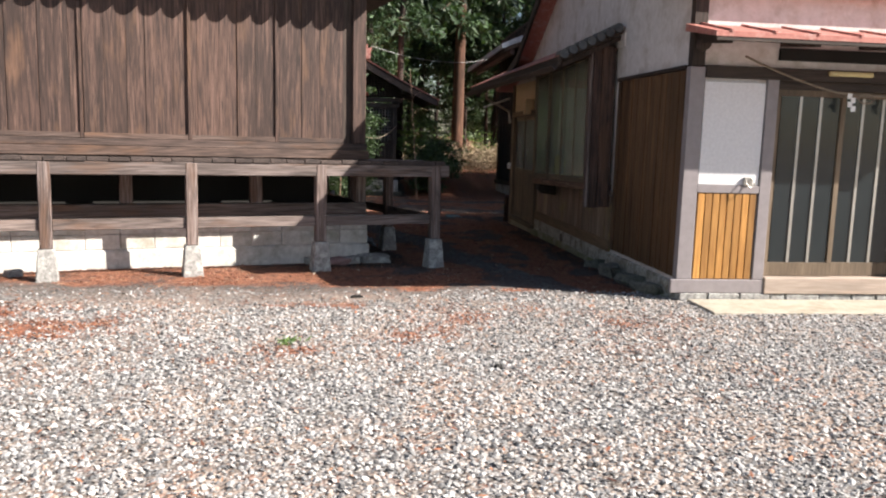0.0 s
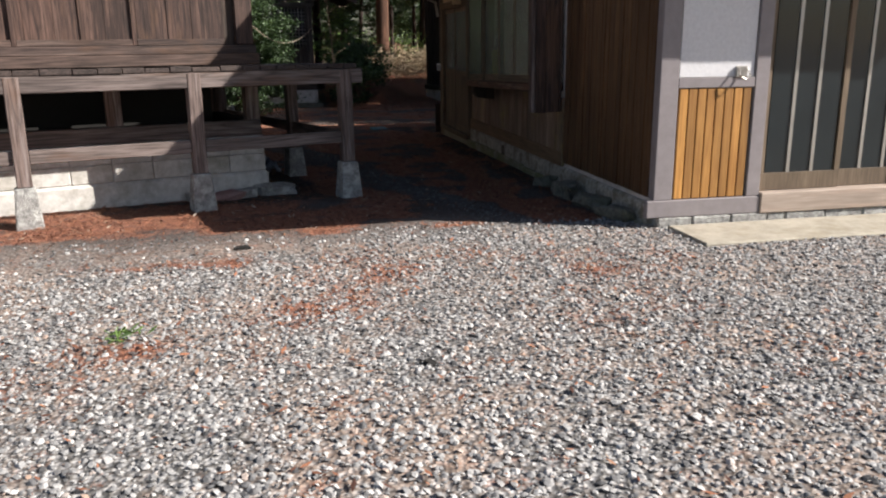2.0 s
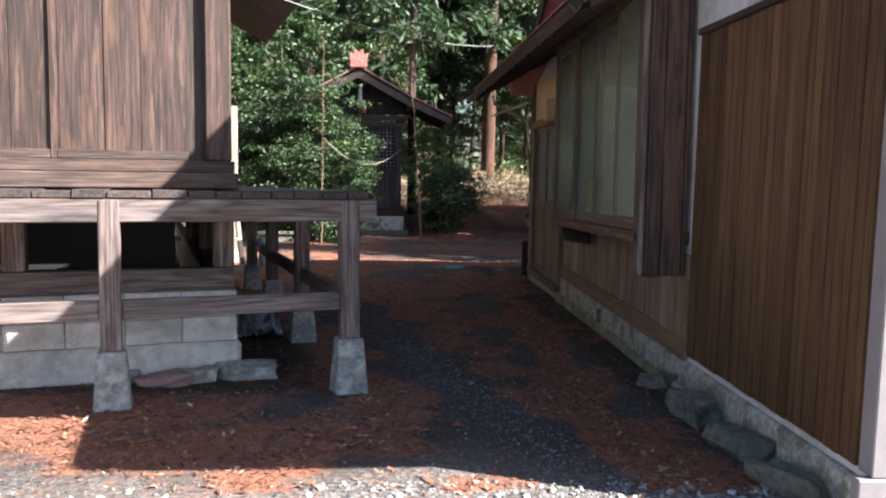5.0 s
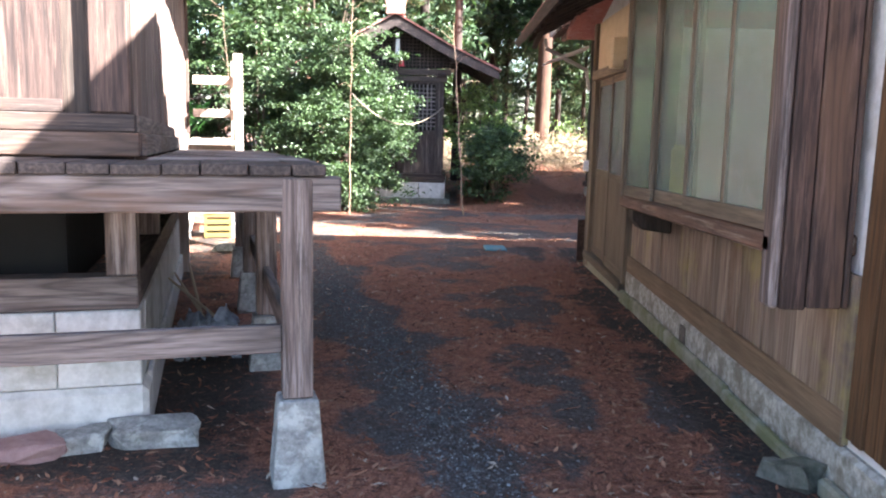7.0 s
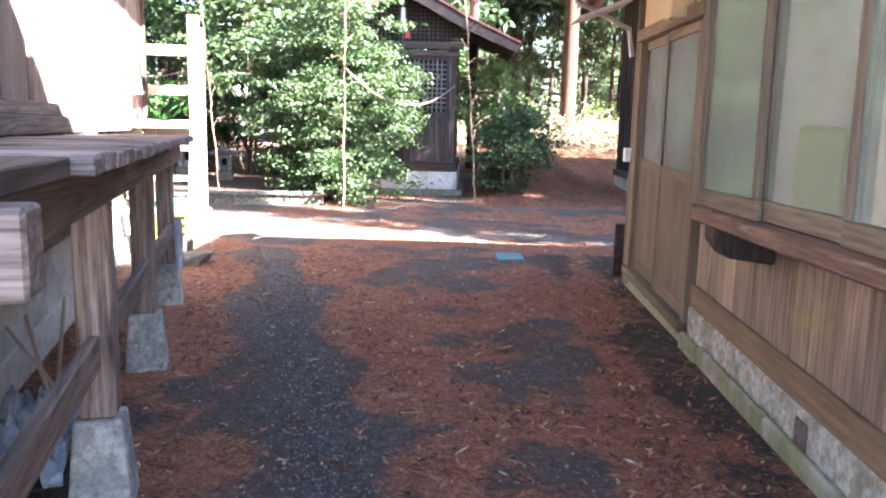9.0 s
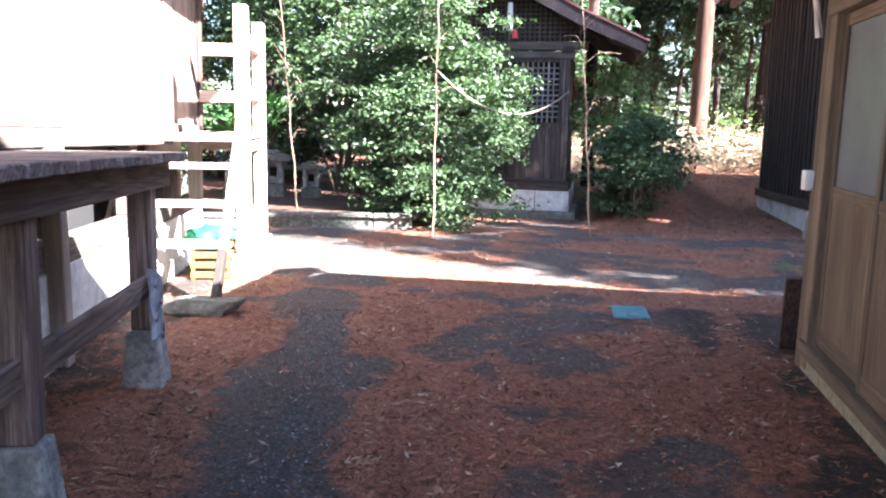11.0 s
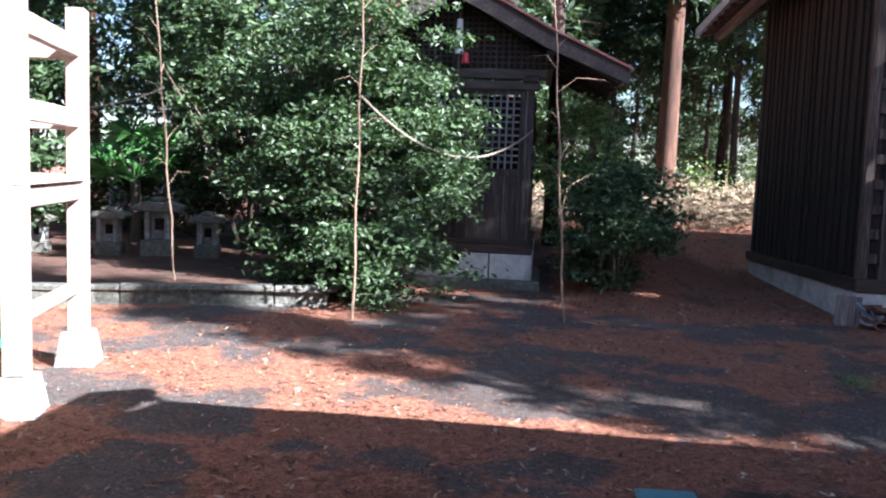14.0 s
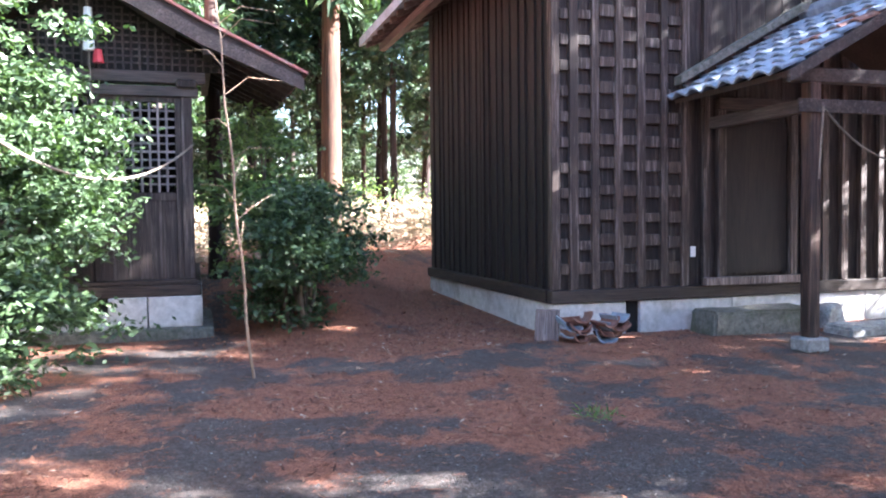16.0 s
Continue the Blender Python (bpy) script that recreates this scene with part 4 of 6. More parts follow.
    while y < 14.9:
        w = r.uniform(0.7, 1.4)
        part("ledge_stone", box(HX - 0.06 - r.uniform(0, 0.02), HX - 0.022, y + 0.004, min(y + w, 14.99) - 0.004, -0.5, -0.19 - r.uniform(0, 0.03), bevel=0.014), M_concg, h)
        y += w
    part("skirt_board", box(HX - 0.018, HX + 0.006, 10.61, 14.97, -0.03, 0.13, bevel=0.004), M_tanv, h)
    part("vent", box(HX - 0.03, HX - 0.022, 12.93, 13.06, -0.28, -0.08), M_vent, h)


house_side()
bag = part("bag", box(3.375, 3.46, 12.42, 12.8, 0.862, 1.24, bevel=0.025), M_yellow)
bm = bmesh.new()
rg = random.Random(8)
cols = []
for i in range(26):
    y = 10.84 + 0.3 * i / 25
    cols.append([bm.verts.new((3.39 + 0.02 * math.sin(i * 1.9), y + (0.02 * rg.uniform(-1, 1) if i == 25 else 0), 0.862 + 0.69 * k / 10)) for k in range(11)])
for a, c in zip(cols, cols[1:]):
    for k in range(10):
        bm.faces.new((a[k], c[k], c[k + 1], a[k + 1]))
bmesh.ops.solidify(bm, geom=bm.faces[:], thickness=0.004)
tagged(part("curtain", bm, M_paper, None, "", True), "short white curtain hanging behind the frosted bay window", "curtain")
tagged(bag, "yellow bag standing inside behind the frosted window", "bag")


def rock(name, x, y, sx, sy, sz, mat, label, cat, seed, turn=0.0, group=""):
    """An uneven stone bedded in the ground."""
    bm = bmesh.new()
    bmesh.ops.create_icosphere(bm, subdivisions=2, radius=1)
    for v in bm.verts:
        k = 1 + 0.5 * noise.noise(v.co * 1.3 + Vector((seed * 7.1, 0, 0))) + 0.16 * noise.noise(v.co * 4 + Vector((seed, 3, 0)))
        v.co = Vector((math.copysign(abs(v.co.x) ** 0.45, v.co.x) * sx, math.copysign(abs(v.co.y) ** 0.45, v.co.y) * sy, math.copysign(abs(v.co.z) ** 0.5, v.co.z) * sz)) * k
    bmesh.ops.bevel(bm, geom=[e for e in bm.edges if e.calc_face_angle(0) > 0.35], offset=min(sx, sy, sz) * 0.06, segments=1, affect="EDGES")
    ob = part(name, bm, mat, None)
    ob.matrix_world = pose(x, y, level(x, y) + sz * 0.45, 0, 0, turn)
    return tagged(ob, label, cat, group)


G_ST = "loose stones by the footings"
for i, (x, y, sx, sy, sz) in enumerate(((3.47, 10.0, 0.1, 0.26, 0.11), (3.48, 9.35, 0.1, 0.24, 0.09), (3.5, 8.75, 0.1, 0.22, 0.08), (3.47, 10.75, 0.07, 0.13, 0.08))):
    rock("footing_rock", x, y, sx, sy, sz, M_oldst, "grey concrete lump lying beside the house footing", "stone", i + 1, 12 * i, G_ST)
for i, (u, v, sx, sy, sz) in enumerate(((-0.63, 0.55, 0.21, 0.1, 0.08), (-0.98, 0.55, 0.12, 0.09, 0.07), (-5.06, 0.39, 0.09, 0.08, 0.06), (-1.5, 0.6, 0.1, 0.09, 0.07))):
    p = HALL @ Vector((u, v, 0))
    rock("flat_stone", p.x, p.y, sx, sy, sz, M_stone, "flat pale stone lying under the veranda", "stone", i + 9, 16 + 9 * i, G_ST)
p = HALL @ Vector((-1.25, 0.48, 0))
rock("sack", p.x, p.y, 0.2, 0.1, 0.06, M_pink, "faded pink sack lying under the veranda", "sack", 21, 16)


# ---- hall stairs and landing ----
def stairs():
    s = thing("wooden_stairs", HALL, "sunlit pale timber stairs up to the hall landing", "stairs")
    for u0, u1 in ((-1.02, -0.97), (-0.02, 0.04)):
        bm = prism([(7.62, 0.1), (7.78, 0.04), (8.95, 1.02), (8.95, 1.22), (8.82, 1.22)], u0, u1, "x", 0.006)
        st = part("stringer", bm, M_pale, s, "pale plank stringer")
        bm = prism([(7.2, -0.26), (7.36, -0.31), (7.778, 0.038), (7.618, 0.098)], u0 - 0.002, u1 + 0.002, "x", 0.006)
        # right foot's near-black is wet wood with shade put into the colour
        part("stringer_foot", bm, M_dark if u0 > -0.5 else M_pale, st, "dark wet foot of the stringer, shade put into its colour" if u0 > -0.5 else "")
    for v, z in ((7.6, 0.1), (7.9, 0.42), (8.22, 0.74)):
        part("tread", box(-0.968, -0.022, v - 0.02, v + 0.24, z, z + 0.05, bevel=0.006), M_pale_h, s)
    part("landing_step", box(-0.968, -0.022, 8.6, 8.8, 0.98, 1.04, bevel=0.006), M_pale_h, s)
    return s


stairs()


def landing():
    s = thing("landing", HALL, "pale timber landing with a post and rail fence", "landing")
    for v, top in ((8.9, 2.3), (10.25, 2.28)):
        g = level(*(HALL @ Vector((0.03, v, 0))).xy)
        part("post", box(-0.04, 0.1, v - 0.07, v + 0.07, -0.158, top, bevel=0.01), M_pale, s)
        bm = bmesh.new()
        lo = [bm.verts.new((0.03 + a * 0.16, v + c * 0.16, g - 0.08)) for a, c in ((-1, -1), (1, -1), (1, 1), (-1, 1))]
        up = [bm.verts.new((0.03 + a * 0.11, v + c * 0.11, -0.16)) for a, c in ((-1, -1), (1, -1), (1, 1), (-1, 1))]
        bm.faces.new(lo[::-1])
        bm.faces.new(up)
        for i in range(4):
            bm.faces.new((lo[i], lo[(i + 1) % 4], up[(i + 1) % 4], up[i]))
        bmesh.ops.bevel(bm, geom=bm.edges[:], offset=0.015, segments=2, affect="EDGES", profile=0.5)
        part("pier", bm, M_stone, s)
    for z0, z1 in ((1.92, 2.06), (1.4, 1.53), (0.86, 1.0)):
        part("rail", box(-0.005, 0.065, 8.972, 10.178, z0, z1, bevel=0.006), M_pale_v, s)
        part("rail", box(WU + 0.1, -0.042, 10.21, 10.28, z0 - 0.02, z1 - 0.02, bevel=0.006), M_pale_h, s)
    part("rail", box(0.0, 0.06, 8.972, 10.178, 0.15, 0.24, bevel=0.006), M_pale_v, s)
    for i in range(7):
        v = 8.82 + 0.21 * i
        part("deck_board", box(WU + 0.07, 0.1, v + 0.003, v + 0.205, 1.003, 1.05, bevel=0.005), M_pale_h, s)
    part("hanger", box(-0.6, -0.47, 9.3, 9.42, 0.3, 1.0, bevel=0.008), M_pale, s)
    part("bracket_board", prism([(-0.6, 0.998), (-0.6, 0.8), (-0.75, 0.72), (-0.78, 0.6), (-0.95, 0.55), (-0.95, 0.998)], 9.0, 9.05, "y"), M_pale, s)
    part("side_post", box(WU + 0.0, WU + 0.12, 5.7, 5.82, -0.35, 1.1, bevel=0.008), M_pale, s)
    return s


landing()
p = HALL @ Vector((-0.02, 7.25, 0))
rock("stepping_stone", p.x - 0.04, p.y - 0.05, 0.25, 0.19, 0.09, M_oldst, "flat mossy stone at the foot of the stairs", "stone", 4, 16)


def crate():
    p = HALL @ Vector((-0.28, 8.85, 0))
    g = level(p.x, p.y)
    c = thing("crate", Matrix.Translation((p.x, p.y, g)) @ Matrix.Rotation(radians(16), 4, "Z"), "yellow plastic crate with green netting on top under the stairs", "crate")
    for z in (0.02, 0.12, 0.22, 0.32):
        part("band", box(-0.2, 0.2, -0.15, 0.15, z, z + 0.06, bevel=0.004), M_crate, c)
    for x, y in ((-0.19, -0.14), (0.16, -0.14), (-0.19, 0.11), (0.16, 0.11)):
        part("corner", box(x, x + 0.03, y, y + 0.03, 0.0, 0.39), M_crate, c)
    bm = bmesh.new()
    bmesh.ops.create_icosphere(bm, subdivisions=3, radius=1)
    for v in bm.verts:
        k = 1 + 0.4 * noise.noise(v.co * 2.0)
        v.co = Vector((v.co.x * 0.26, v.co.y * 0.19, v.co.z * 0.1)) * k
        v.co.z += 0.44
    part("netting", bm, M_green, c, "heap of green netting", True)
    return c


crate()


def cloth():
    p = HALL @ Vector((-0.02, 5.22, 0))
    bm = bmesh.new()
    n = 14
    grid = [[bm.verts.new((0.07 + 0.03 * math.sin(i * 1.3), -0.1 + 0.014 * i + 0.02 * math.sin(j * 0.9 + i), 0.35 - 0.028 * j + 0.035 * math.sin(i * 0.5))) for j in range(n)] for i in range(n)]
    for i in range(n - 1):
        for j in range(n - 1):
            bm.faces.new((grid[i][j], grid[i + 1][j], grid[i + 1][j + 1], grid[i][j + 1]))
    bmesh.ops.solidify(bm, geom=bm.faces[:], thickness=0.012)
    ob = part("rag", bm, M_cloth, None, "", True)
    ob.matrix_world = Matrix.Translation((p.x, p.y, 0.0)) @ Matrix.Rotation(radians(16.5), 4, "Z")
    tagged(ob, "pale blue rag hung over the veranda brace", "cloth")
    q = HALL @ Vector((-0.4, 2.2, 0))
    bm = bmesh.new()
    bmesh.ops.create_grid(bm, x_segments=44, y_segments=44, size=1)
    for v in bm.verts:
        x, y = v.co.xy
        crease = abs(noise.noise((x * 2.4, y * 2.4, 1.0))) + 0.5 * abs(noise.noise((x * 5.5, y * 5.5, 4.0)))
        v.co = Vector((0.21 * x + 0.05 * noise.noise((x * 3, y * 3, 7.0)), 0.36 * y + 0.06 * noise.noise((x * 3, y * 3, 9.0)), 0.02 + 0.3 * crease * (1.1 - 0.45 * (x * x + y * y)) + 0.1 * max(0.0, y - 0.2)))
    bmesh.ops.solidify(bm, geom=bm.faces[:], thickness=0.006)
    ob = part("tarpaulin", bm, M_sheet, None, "", True)
    ob.matrix_world = Matrix.Translation((q.x, q.y, level(q.x, q.y) + 0.03)) @ Matrix.Rotation(radians(16.5), 4, "Z")
    tagged(ob, "crumpled blue and white plastic sheet under the veranda", "sheet")


cloth()
for i, (u, v, a) in enumerate(((-0.5, 3.0, 20), (-0.42, 2.8, 35), (-0.5, 3.5, 8))):
    bm = bmesh.new()
    rod(bm, [(0, -0.5, 0.03), (0, 0.5, 0.36)], 0.014, 0.01, 6)
    p = HALL @ Vector((u, v, 0))
    ob = part("bamboo_stick", bm, M_drygrass)
    ob.matrix_world = pose(p.x, p.y, level(p.x, p.y), 0, 0, 16 + a)
    tagged(ob, "dry bamboo stick leaning under the veranda", "stick", "sticks under the veranda")


def lid():
    x, y = 2.53, 18.55
    t = thing("drain_cover", Matrix.Translation((x, y, level(x, y))) @ Matrix.Rotation(radians(3), 4, "Z"), "square teal painted drain cover set in the ground", "cover")
    part("plate", box(-0.15, 0.15, -0.22, 0.22, -0.03, 0.022, bevel=0.008), M_teal, t)
    part("handle", box(-0.05, 0.05, -0.16, -0.14, 0.022, 0.034, bevel=0.004), M_metal, t)


lid()


def lean():
    x, y = 3.66, 17.72
    t = thing("leaning_boards", Matrix.Translation((x, y, level(x, y))), "dark boards leaning on the corner of the house", "boards")
    for i in range(4):
        part("board", box(-0.1 + 0.13 * i, 0.02 + 0.13 * i, -0.015, 0.02, 0, 0.62 + 0.07 * i, bevel=0.004, m=pose(0, 0.02 * i, 0, 22 + 2 * i, -4, 0)), M_dark if i % 2 else M_hall, t)


lean()


# ---- storehouse ----
SUNK = Matrix.Translation((5.68, 24.95, -0.1)) @ Matrix.Rotation(radians(-1.7), 4, "X") @ Matrix.Translation((-5.68, -24.95, 0.1))
store = thing("storehouse", SUNK, "dark timber storehouse on a pale concrete base", "storehouse")
CX, CY, CN, CE = 5.68, 24.95, 30.1, 13.5


def store_build():
    s = store
    r = random.Random(41)
    x = CX
    while x < CE:                                # base in cast lengths, with an air vent
        w = 0.98 if x == CX else r.uniform(1.3, 2.2)
        part("base_block", box(x + (0.0 if x == CX else 0.19 if x < CX + 1 else 0.006), min(x + w, CE), CY, CY + 0.2, -0.75, -0.1 + r.uniform(-0.006, 0.0), bevel=0.012), M_conc, s)
        x += w
    # black plate in the gap: the opening's shade given as colour
    part("vent", box(6.66, 6.87, CY + 0.06, CY + 0.1, -0.6, -0.1), M_black, s)
    y = CY + 0.202
    while y < CN:
        w = r.uniform(1.4, 2.0)
        part("base_block", box(CX, CX + 0.2, y + 0.004, min(y + w, CN), -0.75, -0.1 + r.uniform(-0.006, 0), bevel=0.012), M_conc, s)
        y += w
    part("skirt", box(CX - 0.03, CE, CY - 0.05, CY + 0.1, -0.092, 0.06, bevel=0.01), M_dark_h, s)
    part("skirt", box(CX - 0.05, CX + 0.1, CY + 0.102, CN, -0.092, 0.06, bevel=0.01), M_dark_v, s)
    part("wall_core", box(CX + 0.05, CE, CY + 0.06, CN, -0.1, 5.2), M_dark, s)
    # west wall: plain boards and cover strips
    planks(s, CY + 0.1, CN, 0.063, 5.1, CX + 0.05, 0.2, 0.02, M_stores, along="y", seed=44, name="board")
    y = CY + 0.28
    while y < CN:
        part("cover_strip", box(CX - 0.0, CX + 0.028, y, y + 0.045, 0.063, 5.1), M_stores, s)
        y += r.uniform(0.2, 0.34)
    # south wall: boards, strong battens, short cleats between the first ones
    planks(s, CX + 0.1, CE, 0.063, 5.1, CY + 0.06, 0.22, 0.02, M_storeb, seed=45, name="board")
    part("corner_post", box(CX - 0.01, CX + 0.1, CY - 0.02, CY + 0.1, 0.063, 5.1, bevel=0.008), M_store, s)
    xs = []
    x = 5.9
    while x < CE - 0.2:
        if not 7.9 < x < 9.1:
            xs.append(x)
            part("batten", box(x, x + 0.1 + r.uniform(-0.015, 0.015), CY - 0.03, CY + 0.036, 0.063, 5.1, bevel=0.006), M_store, s)
        x += 0.31 + r.uniform(-0.02, 0.02)
    for a, c in zip(xs[:5], xs[1:6]):
        z = 0.2 + r.uniform(0, 0.1)
        while z < 5.0:
            part("cleat", box(a + 0.105, c - 0.006, CY - 0.018, CY + 0.036, z, z + r.uniform(0.1, 0.15), bevel=0.006, m=None), M_store, s)
            z += 0.3 + r.uniform(-0.02, 0.02)
    z = 0.25
    while z < 5.0:
        part("cleat", box(CX + 0.105, 5.892, CY - 0.018, CY + 0.036, z, z + 0.12, bevel=0.006), M_store, s)
        z += 0.3
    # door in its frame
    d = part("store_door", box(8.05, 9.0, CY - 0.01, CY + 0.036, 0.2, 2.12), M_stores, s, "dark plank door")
    part("jamb", box(7.93, 8.04, CY - 0.07, CY + 0.036, 0.064, 2.25, bevel=0.008), M_store, d)
    part("jamb", box(9.01, 9.12, CY - 0.07, CY + 0.036, 0.064, 2.25, bevel=0.008), M_store, d)
    part("head", box(7.93, 9.12, CY - 0.08, CY + 0.036, 2.253, 2.4, bevel=0.008), M_dark_h, d)
    part("door_sill", box(7.7, 9.4, CY - 0.14, CY - 0.052, 0.06, 0.16, bevel=0.008), M_post, d)
    part("notice", box(7.54, 7.61, CY - 0.036, CY - 0.03, 0.42, 0.55), M_paper, s, "torn white paper stuck on the boards")
    # main roof with rafters
    part("roof", prism([(CX - 1.05, 4.1), (CX - 1.05, 4.25), (9.6, 6.4), (14.4, 4.25), (14.4, 4.1), (9.6, 6.25)], CY - 0.8, CN + 0.9, "y"), M_tile, s, "grey tiled roof")
    for i in range(15):
        y = CY - 0.7 + 0.46 * i
        part("rafter", prism([(CX - 0.97, 4.03), (CX - 0.97, 4.13), (CX + 0.1, 4.58), (CX + 0.1, 4.48)], y, y + 0.07, "y"), M_eave, s)
    part("purlin", box(CX - 0.75, CX - 0.63, CY - 0.6, CN + 0.6, 3.98, 4.1), M_eave, s)
    # porch: posts, beams, tiled gable
    for x in (7.82, 10.7):
        g = level(x, 23.2)
        part("porch_post", box(x - 0.07, x + 0.07, 23.13, 23.27, g + 0.1, 2.3, bevel=0.01), M_hall, s)
        part("post_stone", box(x - 0.14, x + 0.14, 23.06, 23.34, g - 0.05, g + 0.1, bevel=0.02), M_stone, s)
        part("tie_beam", box(x - 0.05, x + 0.05, 23.275, CY - 0.08, 2.0, 2.14, bevel=0.006), M_eave, s)
    part("porch_beam", box(7.5, 11.0, 23.14, 23.26, 2.3, 2.45, bevel=0.008), M_eave, s)
    part("porch_beam", box(7.58, 10.95, 23.1, 23.128, 1.98, 2.12, bevel=0.006), M_eave, s)
    sl = [(7.32, 2.3), (7.32, 2.36), (9.26, 3.42), (11.2, 2.36), (11.2, 2.3), (9.26, 3.33)]
    part("porch_roof", prism(sl, 22.95, CY - 0.03, "y"), M_dark, s, "porch roof boarding")
    ang = math.degrees(math.atan2(1.06, 1.94))
    bm = bmesh.new()                              # one pan tile: a curved sheet with a raised roll
    n = 8
    for j in range(n):
        t0, t1 = j / n, (j + 1) / n
        za, zb = (0.03 * math.sin(t * 6.283) + (0.02 if t > 0.75 else 0) for t in (t0, t1))
        vs = [bm.verts.new(q) for q in ((-0.15, 0.29 * t0, za + 0.02), (-0.15, 0.29 * t1, zb + 0.02), (0.15, 0.29 * t1, zb), (0.15, 0.29 * t0, za), (-0.15, 0.29 * t0, za - 0.005), (-0.15, 0.29 * t1, zb - 0.005), (0.15, 0.29 * t1, zb - 0.02), (0.15, 0.29 * t0, za - 0.02))]
        for f in ((0, 1, 2, 3), (7, 6, 5, 4), (0, 4, 5, 1), (2, 6, 7, 3)):
            bm.faces.new([vs[k] for k in f])
    first = part("tile", bm, M_tile, s)
    rust = first.data.copy()
    rust.materials[0] = M_tiler
    slots = [(i, j) for i in range(8) for j in range(7)]
    for k, (i, j) in enumerate(slots):
        xx, zz = 7.36 + 0.235 * i, 2.42 + 0.235 * i * 1.06 / 1.94
        m = pose(xx, 22.93 + 0.285 * j, zz + 0.012, r.uniform(-1.5, 1.5), -ang + 4, r.uniform(-2, 2))
        if k == 0:
            first.matrix_basis = m
        else:
            shared("tile", rust if (i, j) in ((4, 0), (3, 1), (5, 1)) else first.data, s, m)
    bm = bmesh.new()
    rod(bm, [(9.26, 22.9, 3.5), (9.26, CY - 0.03, 3.5)], 0.12, 0.12, 10)
    part("ridge_tile", bm, M_tile, s)
    part("flashing", prism([(7.3, 2.52), (7.3, 2.62), (9.2, 3.66), (9.2, 3.56)], CY - 0.2, CY - 0.04, "y"), M_oldst, s)
    part("bargeboard", prism([(7.3, 2.24), (7.3, 2.36), (9.26, 3.44), (9.26, 3.3)], 22.9, 22.945, "y"), M_eave, s)


store_build()
rp = tagged(part("porch_rope", rope_line((7.8, 23.05, 2.05), (9.9, 23.05, 2.0), 0.5, 0.011), M_rope), "straw rope hung across the storehouse porch", "rope")
part("loose_end", rope_line((7.77, 23.04, 2.08), (7.74, 23.04, 1.35), 0.0, 0.01), M_rope, rp)


def tile_pile():
    g = "broken tiles at the storehouse base"
    r = random.Random(51)
    for i in range(14):
        bm = bmesh.new()
        n = 7
        R = 0.13
        A = []
        for k in range(n + 1):
            a = math.pi * (0.1 + 0.8 * k / n)
            A.append([bm.verts.new((rr * math.cos(a), yy, rr * math.sin(a) - 0.08)) for rr, yy in ((R, -0.13), (R - 0.018, -0.13), (R - 0.018, 0.13), (R, 0.13))])
        for p0, p1 in zip(A, A[1:]):
            for q in range(4):
                bm.faces.new((p0[q], p1[q], p1[(q + 1) % 4], p0[(q + 1) % 4]))
        bm.faces.new(A[0])
        bm.faces.new(A[-1][::-1])
        x = (5.75 if i % 2 else 6.15) + r.uniform(-0.1, 0.1)
        y = 24.45 + r.uniform(-0.1, 0.1)
        ob = part("roof_tile", bm, M_tiler if i % 3 else M_tile)
        ob.matrix_world = pose(x, y, level(x, y) + 0.06 + 0.035 * (i // 2), r.uniform(-15, 15), 180 + r.uniform(-20, 20), r.uniform(-30, 30))
        tagged(ob, "broken curved clay roof tile in a heap", "tile", g)
    ob = part("loose_board", box(-0.02, 0.02, -0.14, 0.14, 0, 0.38, bevel=0.006), M_post)
    ob.matrix_world = pose(5.5, 24.72, level(5.5, 24.72) - 0.01, 0, 22, 60)
    tagged(ob, "grey weathered board leaning on the storehouse base", "board")


tile_pile()


def stone_block(x0, x1, y0, y1, z0, z1, mat, label):
    """A hewn stone with uneven faces and worn edges."""
    bm = box(x0, x1, y0, y1, z0, z1)
    bmesh.ops.bevel(bm, geom=bm.edges[:], offset=0.03, segments=2, affect="EDGES")
    bmesh.ops.subdivide_edges(bm, edges=[e for e in bm.edges if e.calc_length() > 0.15], cuts=5, use_grid_fill=True)
    for v in bm.verts:
        v.co += 0.022 * noise.noise_vector(v.co * 3.5)
    tagged(part("step_stone", bm, mat), label, "stone", "stones before the storehouse")


stone_block(7.5, 8.98, 24.36, 24.86, -0.56, -0.2, M_oldst, "long grey hewn stone step below the storehouse door")
stone_block(8.95, 10.3, 23.78, 24.26, -0.56, -0.37, M_stone, "pale flat stone slab before the storehouse door")
rock("step_stone", 9.35, 24.6, 0.2, 0.14, 0.2, M_stone, "rough pale stone leaning by the storehouse base", "stone", 33, 12, "stones before the storehouse")

# ---- small shrine ----
shrine = thing("small_shrine", Matrix.Translation((1.74, 26.4, -0.065)) @ Matrix.Diagonal((1.05, 1.05, 1.05, 1.0)) @ Matrix.Translation((-1.74, -25.4, 0)), "small dark wooden shrine with lattice doors and a red roof", "shrine")


